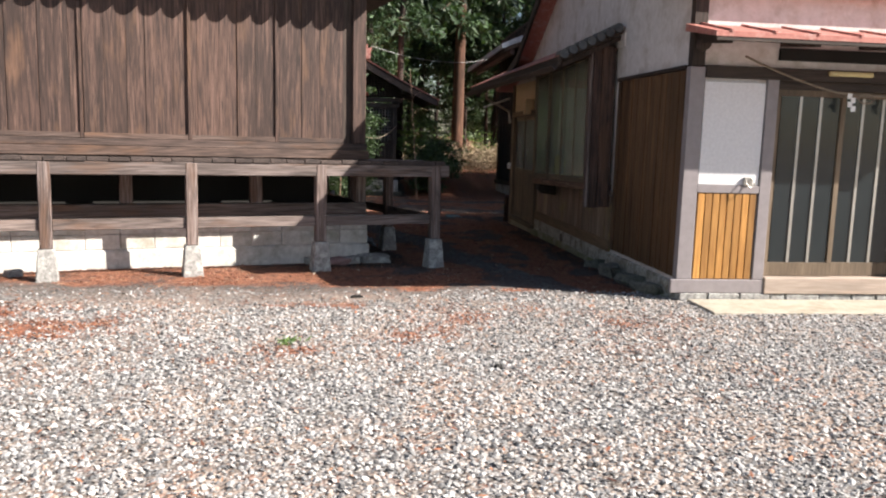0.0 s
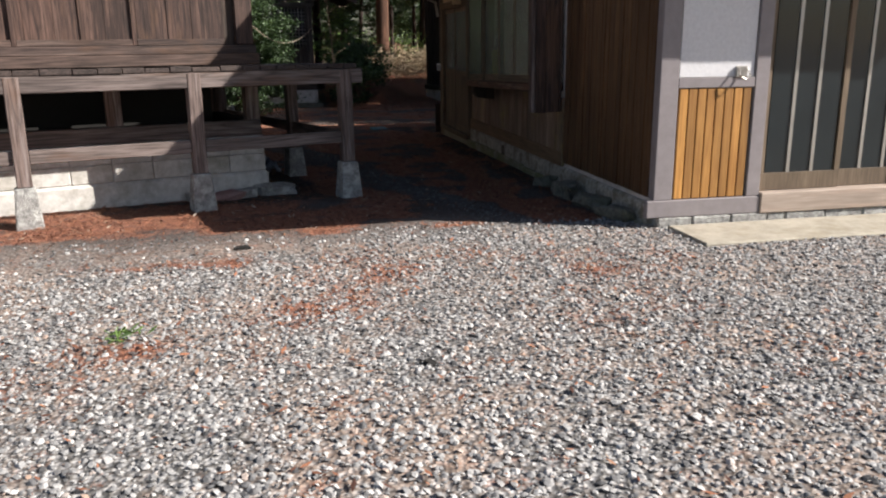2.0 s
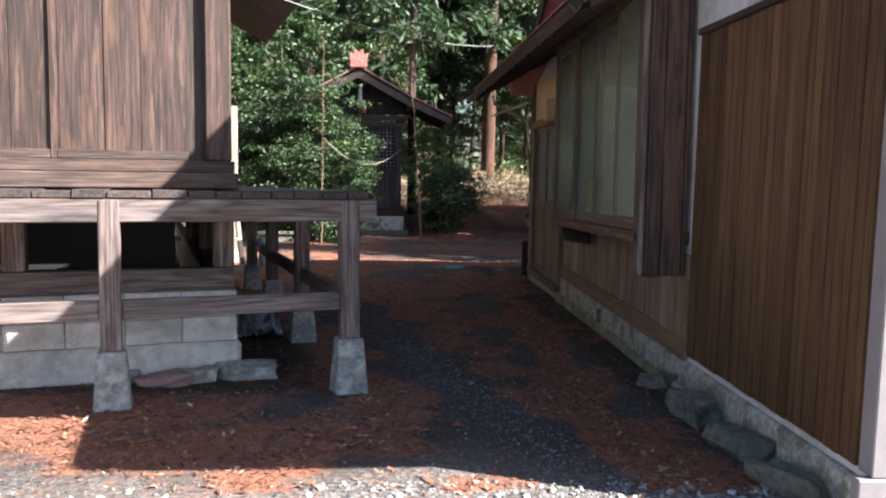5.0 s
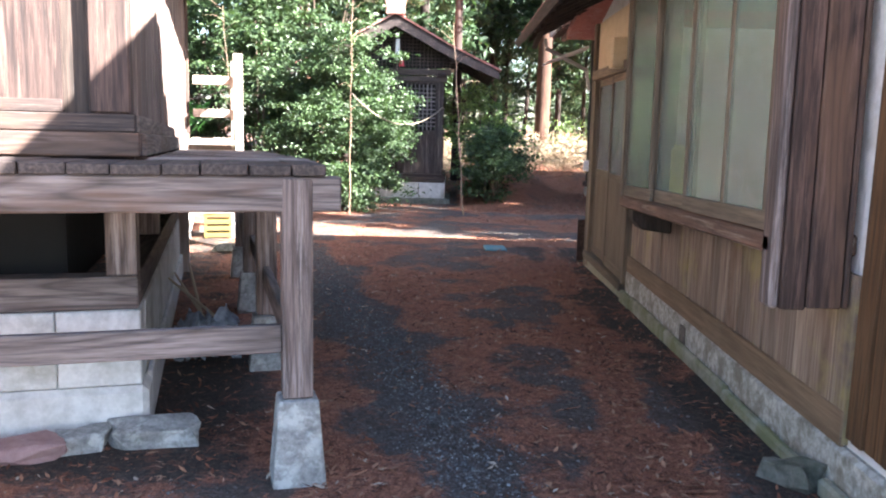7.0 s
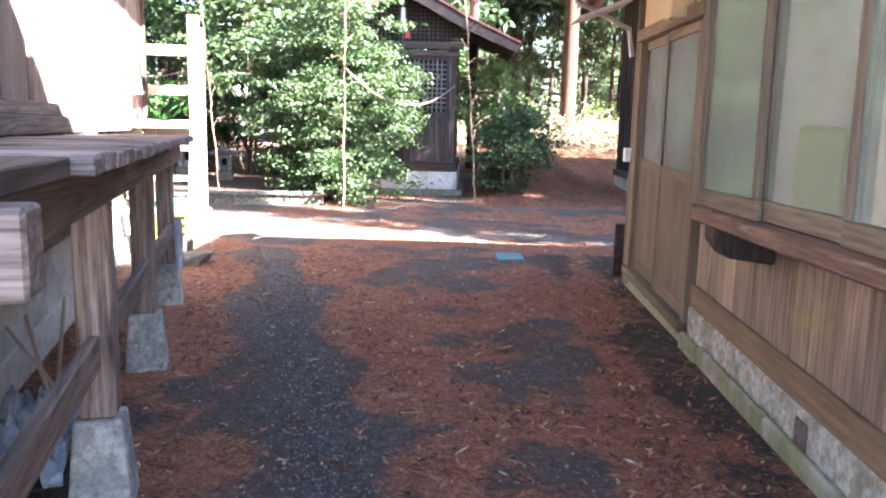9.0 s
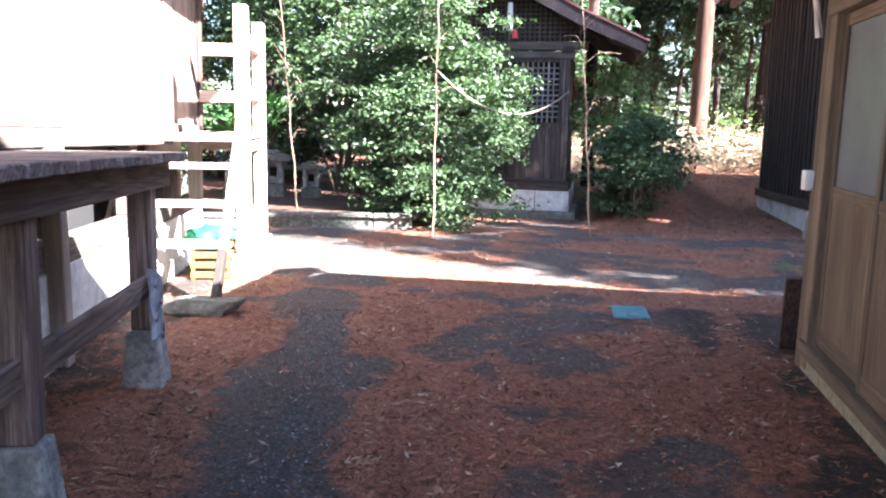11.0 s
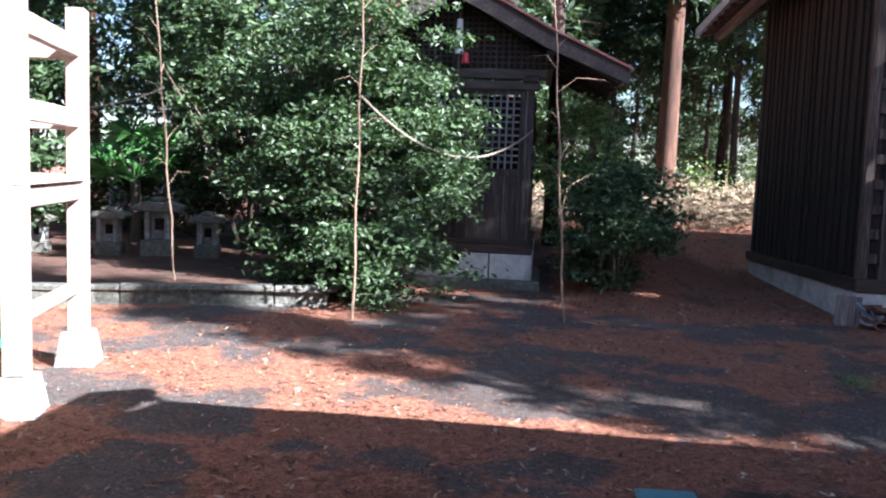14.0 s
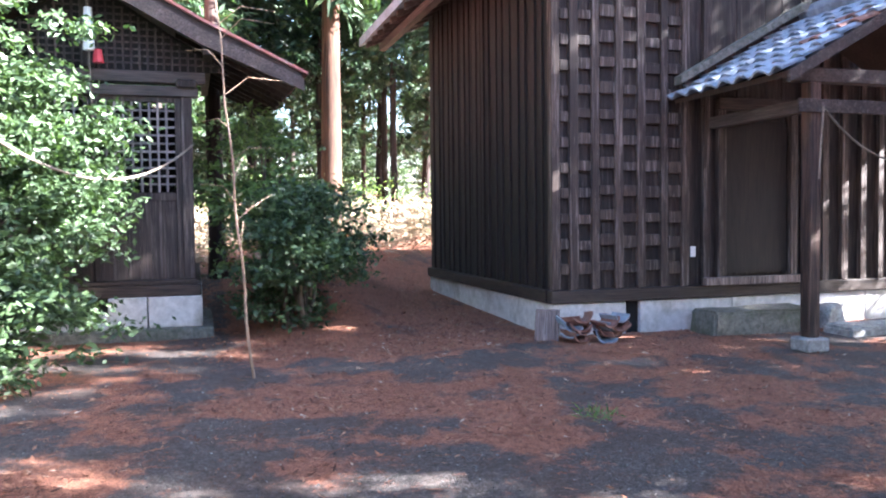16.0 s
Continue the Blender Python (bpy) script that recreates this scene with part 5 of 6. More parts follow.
def shrine_build():
    s = shrine
    x0, x1, y0, yb = -0.54, 1.74, 25.4, 28.2
    r = random.Random(61)
    part("plinth", box(x0 - 0.12, x1 + 0.12, y0 - 0.12, yb + 0.1, -0.62, -0.3, bevel=0.02), M_oldst, s, "mossy stone plinth")
    for a, c in ((x0, 0.41), (0.73, 1.14), (1.15, x1)):
        part("base_block", box(a, c - 0.004, y0, y0 + 0.18, -0.3, 0.05, bevel=0.01), M_conc, s)
    part("base_block", box(0.41, 0.73, y0, y0 + 0.18, -0.3, -0.14), M_conc, s)
    # black plate behind the gap, coloured as the shade inside
    part("vent", box(0.41, 0.73, y0 + 0.1, y0 + 0.13, -0.14, 0.05), M_black, s)
    part("base_block", box(x1 - 0.18, x1, y0 + 0.182, yb, -0.3, 0.05, bevel=0.01), M_conc, s)
    part("base_block", box(x0, x0 + 0.18, y0 + 0.182, yb, -0.3, 0.05, bevel=0.01), M_conc, s)
    part("sill", box(x0 + 0.02, x1 - 0.01, y0 + 0.01, y0 + 0.18, 0.053, 0.18, bevel=0.01), M_dark_h, s)
    part("sill", box(x0 + 0.06, x1 - 0.04, y0 + 0.03, y0 + 0.2, 0.183, 0.24, bevel=0.008), M_dark_h, s)
    part("sill", box(x1 - 0.2, x1 - 0.01, y0 + 0.182, yb, 0.053, 0.2, bevel=0.01), M_dark_v, s)
    for x in (x0 + 0.06, x1 - 0.2):
        for y in (y0 + 0.05, yb - 0.25):
            part("post", box(x, x + 0.13, y, y + 0.13, 0.243, 2.44, bevel=0.01), M_shrine, s)
    planks(s, y0 + 0.2, yb - 0.25, 0.22, 2.44, x1 - 0.12, 0.2, 0.02, M_shrine, along="y", face=1, seed=62, name="board")
    planks(s, y0 + 0.2, yb - 0.25, 0.22, 2.44, x0 + 0.12, 0.2, 0.02, M_shrine, along="y", face=-1, seed=63, name="board")
    # black sheet: the dark of the unlit inside is put into its colour
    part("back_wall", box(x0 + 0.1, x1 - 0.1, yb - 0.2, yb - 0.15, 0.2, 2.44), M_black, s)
    part("inner_floor", box(x0 + 0.2, x1 - 0.2, y0 + 0.2, yb - 0.2, 0.1, 0.2), M_dark_v, s)
    # two lattice doors
    for k, (a, c) in enumerate(((-0.35, 0.585), (0.605, 1.54))):
        d = part("lattice_door", box(a, c, y0 + 0.07, y0 + 0.11, 1.14, 1.23, bevel=0.004), M_shrine, s, "half-latticed shrine door")
        part("top_rail", box(a, c, y0 + 0.07, y0 + 0.11, 2.245, 2.3, bevel=0.004), M_shrine, d)
        for p0 in (a, c - 0.06):
            part("stile", box(p0, p0 + 0.06, y0 + 0.065, y0 + 0.112, 0.243, 2.3, bevel=0.004), M_shrine, d)
        planks(d, a + 0.06, c - 0.06, 0.245, 1.138, y0 + 0.1, 0.13, 0.018, M_shrine, seed=64 + k, name="door_board")
        nx, nz = 9, 11
        for i in range(1, nx):
            x = a + 0.06 + (c - a - 0.12) * i / nx
            part("slat", box(x - 0.012, x + 0.012, y0 + 0.075, y0 + 0.09, 1.232, 2.243), M_greylat, d)
        for i in range(1, nz):
            z = 1.232 + 1.011 * i / nz
            part("slat", box(a + 0.062, c - 0.062, y0 + 0.091, y0 + 0.105, z - 0.012, z + 0.012), M_greylat, d)
    part("panel", box(x0 + 0.19, -0.352, y0 + 0.08, y0 + 0.11, 0.243, 2.3), M_shrine, s)
    part("head_beam", box(x0 - 0.05, x1 + 0.0, y0 + 0.02, y0 + 0.17, 2.305, 2.42, bevel=0.008), M_shrine_h, s)
    part("head_beam", box(x0 - 0.1, x1 + 0.08, y0 + 0.0, y0 + 0.19, 2.45, 2.58, bevel=0.008), M_shrine_h, s)
    for x in (x0 + 0.08, x1 - 0.18):
        part("bracket", box(x - 0.06, x + 0.17, y0 - 0.03, y0 + 0.2, 2.4, 2.5, bevel=0.02), M_shrine, s)
    # latticed gable
    cx = 0.6
    # black sheet behind the lattice, in place of the roof space's shade
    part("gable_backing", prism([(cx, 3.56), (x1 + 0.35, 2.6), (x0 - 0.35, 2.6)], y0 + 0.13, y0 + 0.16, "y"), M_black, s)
    gl = bmesh.new()
    for i in range(1, 34):
        x = x0 - 0.3 + 2.9 * i / 34
        top = 3.5 - abs(x - cx) * 0.62
        if top > 2.64:
            bx(gl, x - 0.012, x + 0.012, y0 + 0.09, y0 + 0.1, 2.6, top)
    for i in range(1, 14):
        z = 2.6 + i * 0.075
        half = (3.5 - z) / 0.62
        if half > 0.08:
            bx(gl, cx - half, cx + half, y0 + 0.1, y0 + 0.11, z - 0.01, z + 0.01)
    part("gable_lattice", gl, M_shrine, s, "fine wooden gable lattice")
    part("king_post", box(cx - 0.06, cx + 0.06, y0 + 0.03, y0 + 0.12, 2.6, 3.5, bevel=0.006), M_shrine, s)
    # roof: sheet, boards, verge boards and ridge
    for k in (1, -1):
        sec = [(cx, 3.62), (cx, 3.7), (cx + k * 1.2, 3.05), (cx + k * 2.26, 2.56), (cx + k * 2.26, 2.5), (cx + k * 1.2, 2.97)]
        part("roof_deck", prism(sec, 24.96, 28.9, "y"), M_dark_v, s)
        sec = [(cx, 3.703), (cx, 3.735), (cx + k * 1.2, 3.085), (cx + k * 2.31, 2.57), (cx + k * 2.31, 2.54), (cx + k * 1.2, 3.053)]
        part("roof_sheet", prism(sec, 24.90, 28.95, "y"), M_red, s, "faded red sheet metal roof")
        sec = [(cx, 3.44), (cx, 3.62), (cx + k * 1.2, 2.97), (cx + k * 2.27, 2.5), (cx + k * 2.27, 2.36), (cx + k * 1.2, 2.8)]
        part("bargeboard", prism(sec, 24.91, 24.957, "y"), M_eave, s)
        for i in range(10):
            y = 25.1 + 0.43 * i
            sec = [(cx + k * 0.9, 3.06), (cx + k * 0.9, 3.12), (cx + k * 2.22, 2.495), (cx + k * 2.22, 2.43)]
            part("rafter", prism(sec, y, y + 0.05, "y"), M_dark, s)
        part("eave_purlin", box(cx + k * 1.25 - 0.05, cx + k * 1.25 + 0.05, 24.99, 28.8, 2.72, 2.84), M_dark_v, s)
    part("ridge", box(cx - 0.12, cx + 0.12, 24.86, 29.0, 3.738, 3.86, bevel=0.02), M_red, s)
    bm = prism([(cx - 0.2, 3.86), (cx - 0.24, 4.02), (cx - 0.13, 3.98), (cx - 0.1, 4.12), (cx, 4.04), (cx + 0.1, 4.12), (cx + 0.13, 3.98), (cx + 0.24, 4.02), (cx + 0.2, 3.86), (cx + 0.2, 3.68), (cx - 0.2, 3.68)], 24.84, 24.91, "y", 0.008)
    part("ridge_end", bm, M_red, s, "red ridge end ornament")
    # bell cord with its white and red ties
    part("bell_cord", rope_line((cx + 0.02, y0 - 0.12, 3.3), (cx + 0.05, y0 - 0.12, 0.95), 0.0, 0.012, 8), M_rope, s)
    for z0, z1, m in ((2.75, 3.2, M_paper), (2.62, 2.76, M_redpaint), (0.75, 1.15, M_paper), (0.72, 1.0, M_redpaint)):
        o = 0.09 if m is M_redpaint else 0.0
        bm = bmesh.new()
        rod(bm, [(cx + 0.03 + o * (1 if z0 > 2 else -1), y0 - 0.15, z0), (cx + 0.03 + o * (1 if z0 > 2 else -1), y0 - 0.15, z1)], 0.06, 0.04, 8)
        part("tie", bm, m, s)


M_greylat = wood("grey_lattice", (0.19, 0.17, 0.17), (0.36, 0.33, 0.33), 2)
M_shrine_h = wood("shrine_beam", (0.05, 0.04, 0.036), (0.15, 0.12, 0.11), 0)
shrine_build()


# ---- kerb, stone shrines, bamboo and rope ----
def kerb():
    k = thing("kerb", Matrix.Translation((-0.62, 23.9, level(-0.62, 23.9))) @ Matrix.Rotation(radians(17), 4, "Z"), "mossy stone kerb of a raised planting bed", "kerb", kind="structure")
    x = 0.0
    for w in (0.62, 1.7, 1.6, 1.7, 1.7):
        part("kerb_stone", box(x - w + 0.006, x, -0.07, 0.07, -0.12, 0.24 + 0.01 * math.sin(w * 30), bevel=0.02), M_kerb, k)
        part("kerb_foot", box(x - w + 0.006, x, -0.12, -0.072, -0.12, 0.03, bevel=0.01), M_kerb, k)
        x -= w


kerb()
bm = bmesh.new()
bed_far = [(-7, 21.9), (-0.5, 23.8), (-0.9, 27.5), (-9, 27.5)]
bm.faces.new([bm.verts.new((x, y, level(x, y) + 0.16)) for x, y in bed_far])
bmesh.ops.subdivide_edges(bm, edges=bm.edges[:], cuts=12, use_grid_fill=True)
for v in bm.verts:
    v.co.z = level(v.co.x, v.co.y) + 0.17 + 0.03 * noise.noise(v.co * 2)
BED = bm


def stone_shrine(x, y, s, seed):
    g = level(x, y) + 0.14
    t = thing("stone_shrine", Matrix.Translation((x, y, g)) @ Matrix.Rotation(radians(14), 4, "Z") @ Matrix.Scale(s, 4), "small weathered grey stone shrine in the planting bed", "shrine", "row of stone shrines")
    part("base", box(-0.24, 0.24, -0.2, 0.2, 0, 0.28, bevel=0.02), M_oldst, t)
    bm = bmesh.new()
    bx(bm, -0.19, 0.19, 0.02, 0.17, 0.283, 0.72)
    part("body", bm, M_stone, t)
    for a in (-0.19, 0.11):
        part("pillar", box(a, a + 0.08, -0.16, -0.02, 0.283, 0.72, bevel=0.008), M_stone, t)
    # no hollow cut: a black plate gives the niche's shade as colour
    part("niche", box(-0.07, 0.07, 0.008, 0.018, 0.42, 0.6), M_black, t)
    bm = prism([(-0.36, 0.73), (-0.37, 0.79), (-0.2, 0.86), (0.2, 0.86), (0.37, 0.79), (0.36, 0.73), (0.2, 0.722), (-0.2, 0.722)], -0.3, 0.28, "y", 0.012)
    part("cap", bm, M_oldst, t)
    part("finial", box(-0.1, 0.1, -0.22, 0.22, 0.862, 0.93, bevel=0.02), M_oldst, t)


for i, (x, y, s) in enumerate(((-4.05, 26.6, 1.0), (-4.82, 26.5, 0.82), (-3.3, 26.7, 0.78), (-5.9, 26.3, 0.7))):
    stone_shrine(x, y, s, i)


def bamboo(x, y, h, seed, lean=0.0, base=0.0):
    """A thin upright sapling pole with bare twigs."""
    r = random.Random(seed)
    t = thing("bamboo_pole", Matrix.Translation((x, y, level(x, y) + base)), "thin bare pole with twigs stuck in the ground", "pole", "poles of the rope fence")
    bm = bmesh.new()
    n = 14
    rod(bm, [(lean * (k / n) + 0.012 * math.sin(k * 1.7 + seed), 0.01 * math.cos(k * 2.1), h * k / n - 0.05) for k in range(n + 1)], 0.015, 0.006, 7)
    part("stem", bm, M_bamboo, t)
    z = 1.2
    while z < h - 0.1:
        a = r.uniform(0, 6.28)
        ln = r.uniform(0.25, 0.75)
        bm = bmesh.new()
        d = Vector((math.cos(a), math.sin(a), 0))
        p = Vector((lean * z / h, 0, z))
        rod(bm, [p, p + d * ln * 0.4 + Vector((0, 0, ln * 0.3)), p + d * ln + Vector((0, 0, ln * r.uniform(0.1, 0.6)))], 0.0045, 0.0015, 5)
        part("twig", bm, M_bamboo, t)
        z += r.uniform(0.12, 0.3)


M_bamboo = wood("pale_pole", (0.26, 0.17, 0.11), (0.46, 0.34, 0.25), 2, rough=0.6)
bamboo(-2.55, 24.0, 4.0, 3, -0.3, 0.15)
bamboo(-0.13, 23.15, 4.6, 5, 0.03)
bamboo(2.15, 23.75, 3.9, 8, -0.3)
tagged(part("rope_span", rope_line((-0.1, 23.15, 1.92), (1.66, 26.3, 1.78), 0.5, 0.013), M_rope), "straw rope sagging from a pole to the small shrine", "rope")
tagged(part("rope_span", rope_line((-2.7, 24.0, 2.03), (-4.5, 22.6, 2.0), 0.3, 0.012), M_rope), "straw rope sagging from a pole past the hall", "rope")
cable = tagged(part("cable", rope_line((0.34, 11.28, 2.68), (2.9, 16.8, 3.08), 0.13, 0.004, 24), M_cable), "thin grey service cable slung between hall and house", "cable")


# ---- plants ----
M_bed = mineral("leaf_mould", (0.035, 0.02, 0.014), (0.16, 0.075, 0.046), 30, 0.95, 1.0, stain=(0.03, 0.024, 0.018), dist=0.02)
bm = BED
tagged(part("planting_bed", bm, M_bed), "dark earth of the raised bed behind the kerb", "bed", kind="structure")
M_leaf = leafy("shrub_leaf", (0.022, 0.044, 0.019), (0.076, 0.123, 0.051), 0.48)
M_leafl = leafy("light_leaf", (0.055, 0.105, 0.032), (0.17, 0.27, 0.08), 0.4)
M_cedar = leafy("cedar_spray", (0.016, 0.036, 0.018), (0.055, 0.1, 0.045), 0.55)
M_palm = leafy("palm_leaf", (0.03, 0.11, 0.03), (0.1, 0.26, 0.07), 0.35)
M_bark = wood("cedar_bark", (0.045, 0.024, 0.016), (0.19, 0.095, 0.058), 2, rough=0.95, fine=30.0, bump=1.0)
# dark copy of the bark: the deep wood's shade put into the colour
M_barkd = wood("shaded_cedar_bark", (0.02, 0.016, 0.014), (0.075, 0.052, 0.042), 2, rough=0.95, fine=30.0, bump=1.0)
M_twig = wood("twig_bark", (0.07, 0.05, 0.035), (0.2, 0.15, 0.11), 2)


def foliage(name, centres, per, spread, length, width, mat, parent, seed, droop=0.3, label=""):
    """Leaves gathered in clumps: each leaf is a folded blade."""
    rg = np.random.default_rng(seed)
    c = np.repeat(np.array(centres), per, axis=0)
    n = len(c)
    p = c + rg.normal(0, 1, (n, 3)) * np.array(spread)
    d = rg.normal(0, 1, (n, 3))
    d[:, 2] = d[:, 2] * 0.5 - droop
    d /= np.linalg.norm(d, axis=1)[:, None]
    side = np.cross(d, rg.normal(0, 1, (n, 3)))
    side /= np.linalg.norm(side, axis=1)[:, None] + 1e-9
    up = np.cross(side, d)
    L = (length * rg.uniform(0.6, 1.3, n))[:, None]
    Wd = (width * rg.uniform(0.7, 1.2, n))[:, None]
    v = np.empty((n, 4, 3))
    v[:, 0] = p
    v[:, 1] = p + d * L * 0.5 + side * Wd + up * Wd * 0.4
    v[:, 2] = p + d * L
    v[:, 3] = p + d * L * 0.5 - side * Wd + up * Wd * 0.4
    i = np.arange(n) * 4
    f = np.concatenate([np.stack([i, i + 1, i + 2], 1), np.stack([i, i + 2, i + 3], 1)])
    me = bpy.data.meshes.new(name)
    me.vertices.add(n * 4)
    me.vertices.foreach_set("co", v.reshape(-1))
    me.loops.add(len(f) * 3)
    me.loops.foreach_set("vertex_index", f.reshape(-1).astype(np.int32))
    me.polygons.add(len(f))
    me.polygons.foreach_set("loop_start", (np.arange(len(f)) * 3).astype(np.int32))
    me.materials.append(mat)
    me.update(calc_edges=True)
    me.validate()
    ob = new(name, me)
    ob.parent = parent
    if label:
        ob["label"] = label
    return ob


def clumps(lobes, n, seed, shell=0.55):
    """Clump centres towards the outside of several lobes (centre, radii)."""
    r = random.Random(seed)
    out = []
    wts = [rx * ry * rz for _, (rx, ry, rz) in lobes]
    while len(out) < n:
        (cx, cy, cz), (rx, ry, rz) = r.choices(lobes, wts)[0]
        d = Vector((r.gauss(0, 1), r.gauss(0, 1), r.gauss(0, 1))).normalized() * (shell + (1.12 - shell) * r.random()) * (1 + 0.3 * noise.noise(Vector((cx * 3 + r.random(), cy, cz)) * 2))
        p = (cx + d.x * rx, cy + d.y * ry, cz + d.z * rz)
        if p[2] > 0.05 and noise.noise(Vector(p) * 1.7) > -0.12:
            out.append(p)
    return out


def shrub(name, x, y, lobes, n, per, leaf, mat, seed, label, limbs=9, group="", z=0.0):
    t = thing(name, Matrix.Translation((x, y, level(x, y) + z)), label, "shrub" if "shrub" in name else "tree", group)
    c = clumps(lobes, n, seed)
    foliage("crown", c, per, (0.15, 0.15, 0.045), leaf[0], leaf[1], mat, t, seed)
    r = random.Random(seed)
    for i in range(limbs):
        q = Vector(c[r.randrange(len(c))])
        b = Vector((r.uniform(-0.15, 0.15), r.uniform(-0.15, 0.15), 0))
        mid = b.lerp(q, 0.5) + Vector((0, 0, 0.15 * q.z))
        bm = bmesh.new()
        rod(bm, [b, mid, q], 0.03, 0.008, 6)
        part("limb", bm, M_twig, t)
    return t


shrub("evergreen_shrub", -0.62, 25.0, [((0, 0, 1.75), (1.55, 0.95, 1.5)), ((1.0, 0.6, 2.0), (0.8, 0.45, 0.75)), ((0.75, -0.25, 0.55), (0.75, 0.6, 0.6)), ((-0.2, -0.2, 0.7), (1.0, 0.8, 0.8)), ((0.6, -1.05, 0.55), (0.65, 0.5, 0.6)), ((-0.7, 0.3, 2.6), (1.0, 0.8, 0.8)), ((0.85, 0.65, 2.1), (0.75, 0.5, 0.75)), ((0.2, 0, 3.3), (0.9, 0.7, 0.7))], 720, 62, (0.095, 0.022), M_leaf, 3, "large glossy evergreen shrub before the small shrine")
shrub("round_shrub", 2.85, 26.1, [((0, 0, 0.75), (0.72, 0.6, 0.75)), ((0.25, 0.2, 1.2), (0.5, 0.5, 0.5))], 160, 60, (0.09, 0.022), M_leaf, 5, "dark rounded evergreen shrub beside the small shrine")
shrub("light_shrub", 2.5, 27.2, [((0, 0, 1.7), (0.8, 0.6, 1.0)), ((0.4, 0.5, 1.0), (0.9, 0.6, 0.8))], 130, 50, (0.1, 0.022), M_leafl, 6, "light green bush behind the small shrine")
G_EV = "evergreens behind the bed"
for i, (x, y, s) in enumerate(((-2.9, 27.6, 1.2), (-5.0, 28.6, 1.5), (-7.4, 28.0, 1.5), (-1.6, 29.2, 1.5), (-9.8, 27.5, 1.6), (-6.3, 25.2, 0.75), (-3.8, 30.5, 1.9), (-11.5, 24.5, 1.7), (0.2, 31.0, 1.6))):
    shrub("evergreen_tree", x, y, [((0, 0, 2.9 * s), (1.5 * s, 1.2 * s, 1.5 * s)), ((0.5, 0.2, 1.5 * s), (1.1 * s, 0.9 * s, 1.0 * s)), ((-0.6, 0, 4.3 * s), (1.1 * s, 1.0 * s, 1.0 * s))], 230, 44, (0.15, 0.034), M_leaf, 20 + i, "dense dark broadleaf evergreen behind the bed", 6, G_EV)


def palm(x, y):
    t = thing("fan_palm", Matrix.Translation((x, y, level(x, y))), "young fan palm among the dark evergreens", "palm")
    bm = bmesh.new()
    rod(bm, [(0, 0, -0.1), (0.03, 0, 0.7), (0, 0.02, 1.2)], 0.09, 0.08, 8)
    part("trunk", bm, M_twig, t)
    r = random.Random(9)
    for i in range(11):
        a = 6.283 * i / 11 + r.uniform(-0.2, 0.2)
        d = Vector((math.cos(a), math.sin(a), 0))
        hub = d * 0.55 + Vector((0, 0, 1.5 + r.uniform(-0.25, 0.5)))
        bm = bmesh.new()
        rod(bm, [(0, 0, 1.15), hub * 0.6 + Vector((0, 0, 0.55)), hub], 0.014, 0.01, 5)
        st = part("stalk", bm, M_palm, t)
        bm = bmesh.new()
        sd = d.cross(Vector((0, 0, 1)))
        for k in range(17):
            b = radians(-110 + 220 * k / 16)
            ax = (d * 0.6 + Vector((0, 0, 0.8))).normalized()
            w = (ax * math.cos(b) + sd * math.sin(b)).normalized()
            q = w.cross(ax.cross(sd)).normalized() * 0.022
            tip = hub + w * 0.55 + Vector((0, 0, -0.12))
            m0 = hub + w * 0.3
            vs = [bm.verts.new(c) for c in (hub, m0 + q, tip, m0 - q)]
            bm.faces.new((vs[0], vs[1], vs[2]))
            bm.faces.new((vs[0], vs[2], vs[3]))
        part("frond", bm, M_palm, st)


palm(-5.2, 28.0)


def cedar(name, seed, h, r0, bare, wide, n, bark, leaf=(23, 0.2, 0.16, 0.35, 0.047)):
    t = thing(name, Matrix.Translation((0, 0, -200)), "tall cedar with reddish bark and dark drooping sprays", "tree", "cedars around the shrine ground")
    r = random.Random(seed)
    bm = bmesh.new()
    k = 16
    rod(bm, [(0.05 * math.sin(i * 0.6 + seed), 0.05 * math.cos(i * 0.5), h * i / k - 0.3) for i in range(k + 1)], r0, 0.04, 12)
    for v in bm.verts:
        a = math.atan2(v.co.y, v.co.x)
        f = 1 + 0.05 * math.sin(a * 5 + v.co.z * 0.6) + (0.5 * max(0.0, 0.5 - v.co.z) if v.co.z < 0.5 else 0)
        v.co.x *= f
        v.co.y *= f
    part("trunk", bm, bark, t, "peeling upright trunk", True)
    cs = []
    for i in range(n):
        z = bare + (h - bare) * r.random() ** 0.9
        rad = wide * (1 - (z - bare) / (h - bare) * 0.85) * (0.35 + 0.65 * r.random())
        a = r.uniform(0, 6.283)
        tip = Vector((rad * math.cos(a), rad * math.sin(a), z - 0.25 * rad))
        for q in (0.55, 0.8, 1.0):
            cs.append((tip.x * q, tip.y * q, z + (tip.z - z) * q))
        if i % 6 == 0:
            bm = bmesh.new()
            rod(bm, [(0, 0, z + 0.1), (tip.x * 0.5, tip.y * 0.5, z + 0.05), tip], 0.03, 0.008, 5)
            part("limb", bm, M_twig, t)
    foliage("crown", cs, leaf[0], (leaf[1], leaf[1], leaf[2]), leaf[3], leaf[4], M_cedar, t, seed, 0.7)
    return t


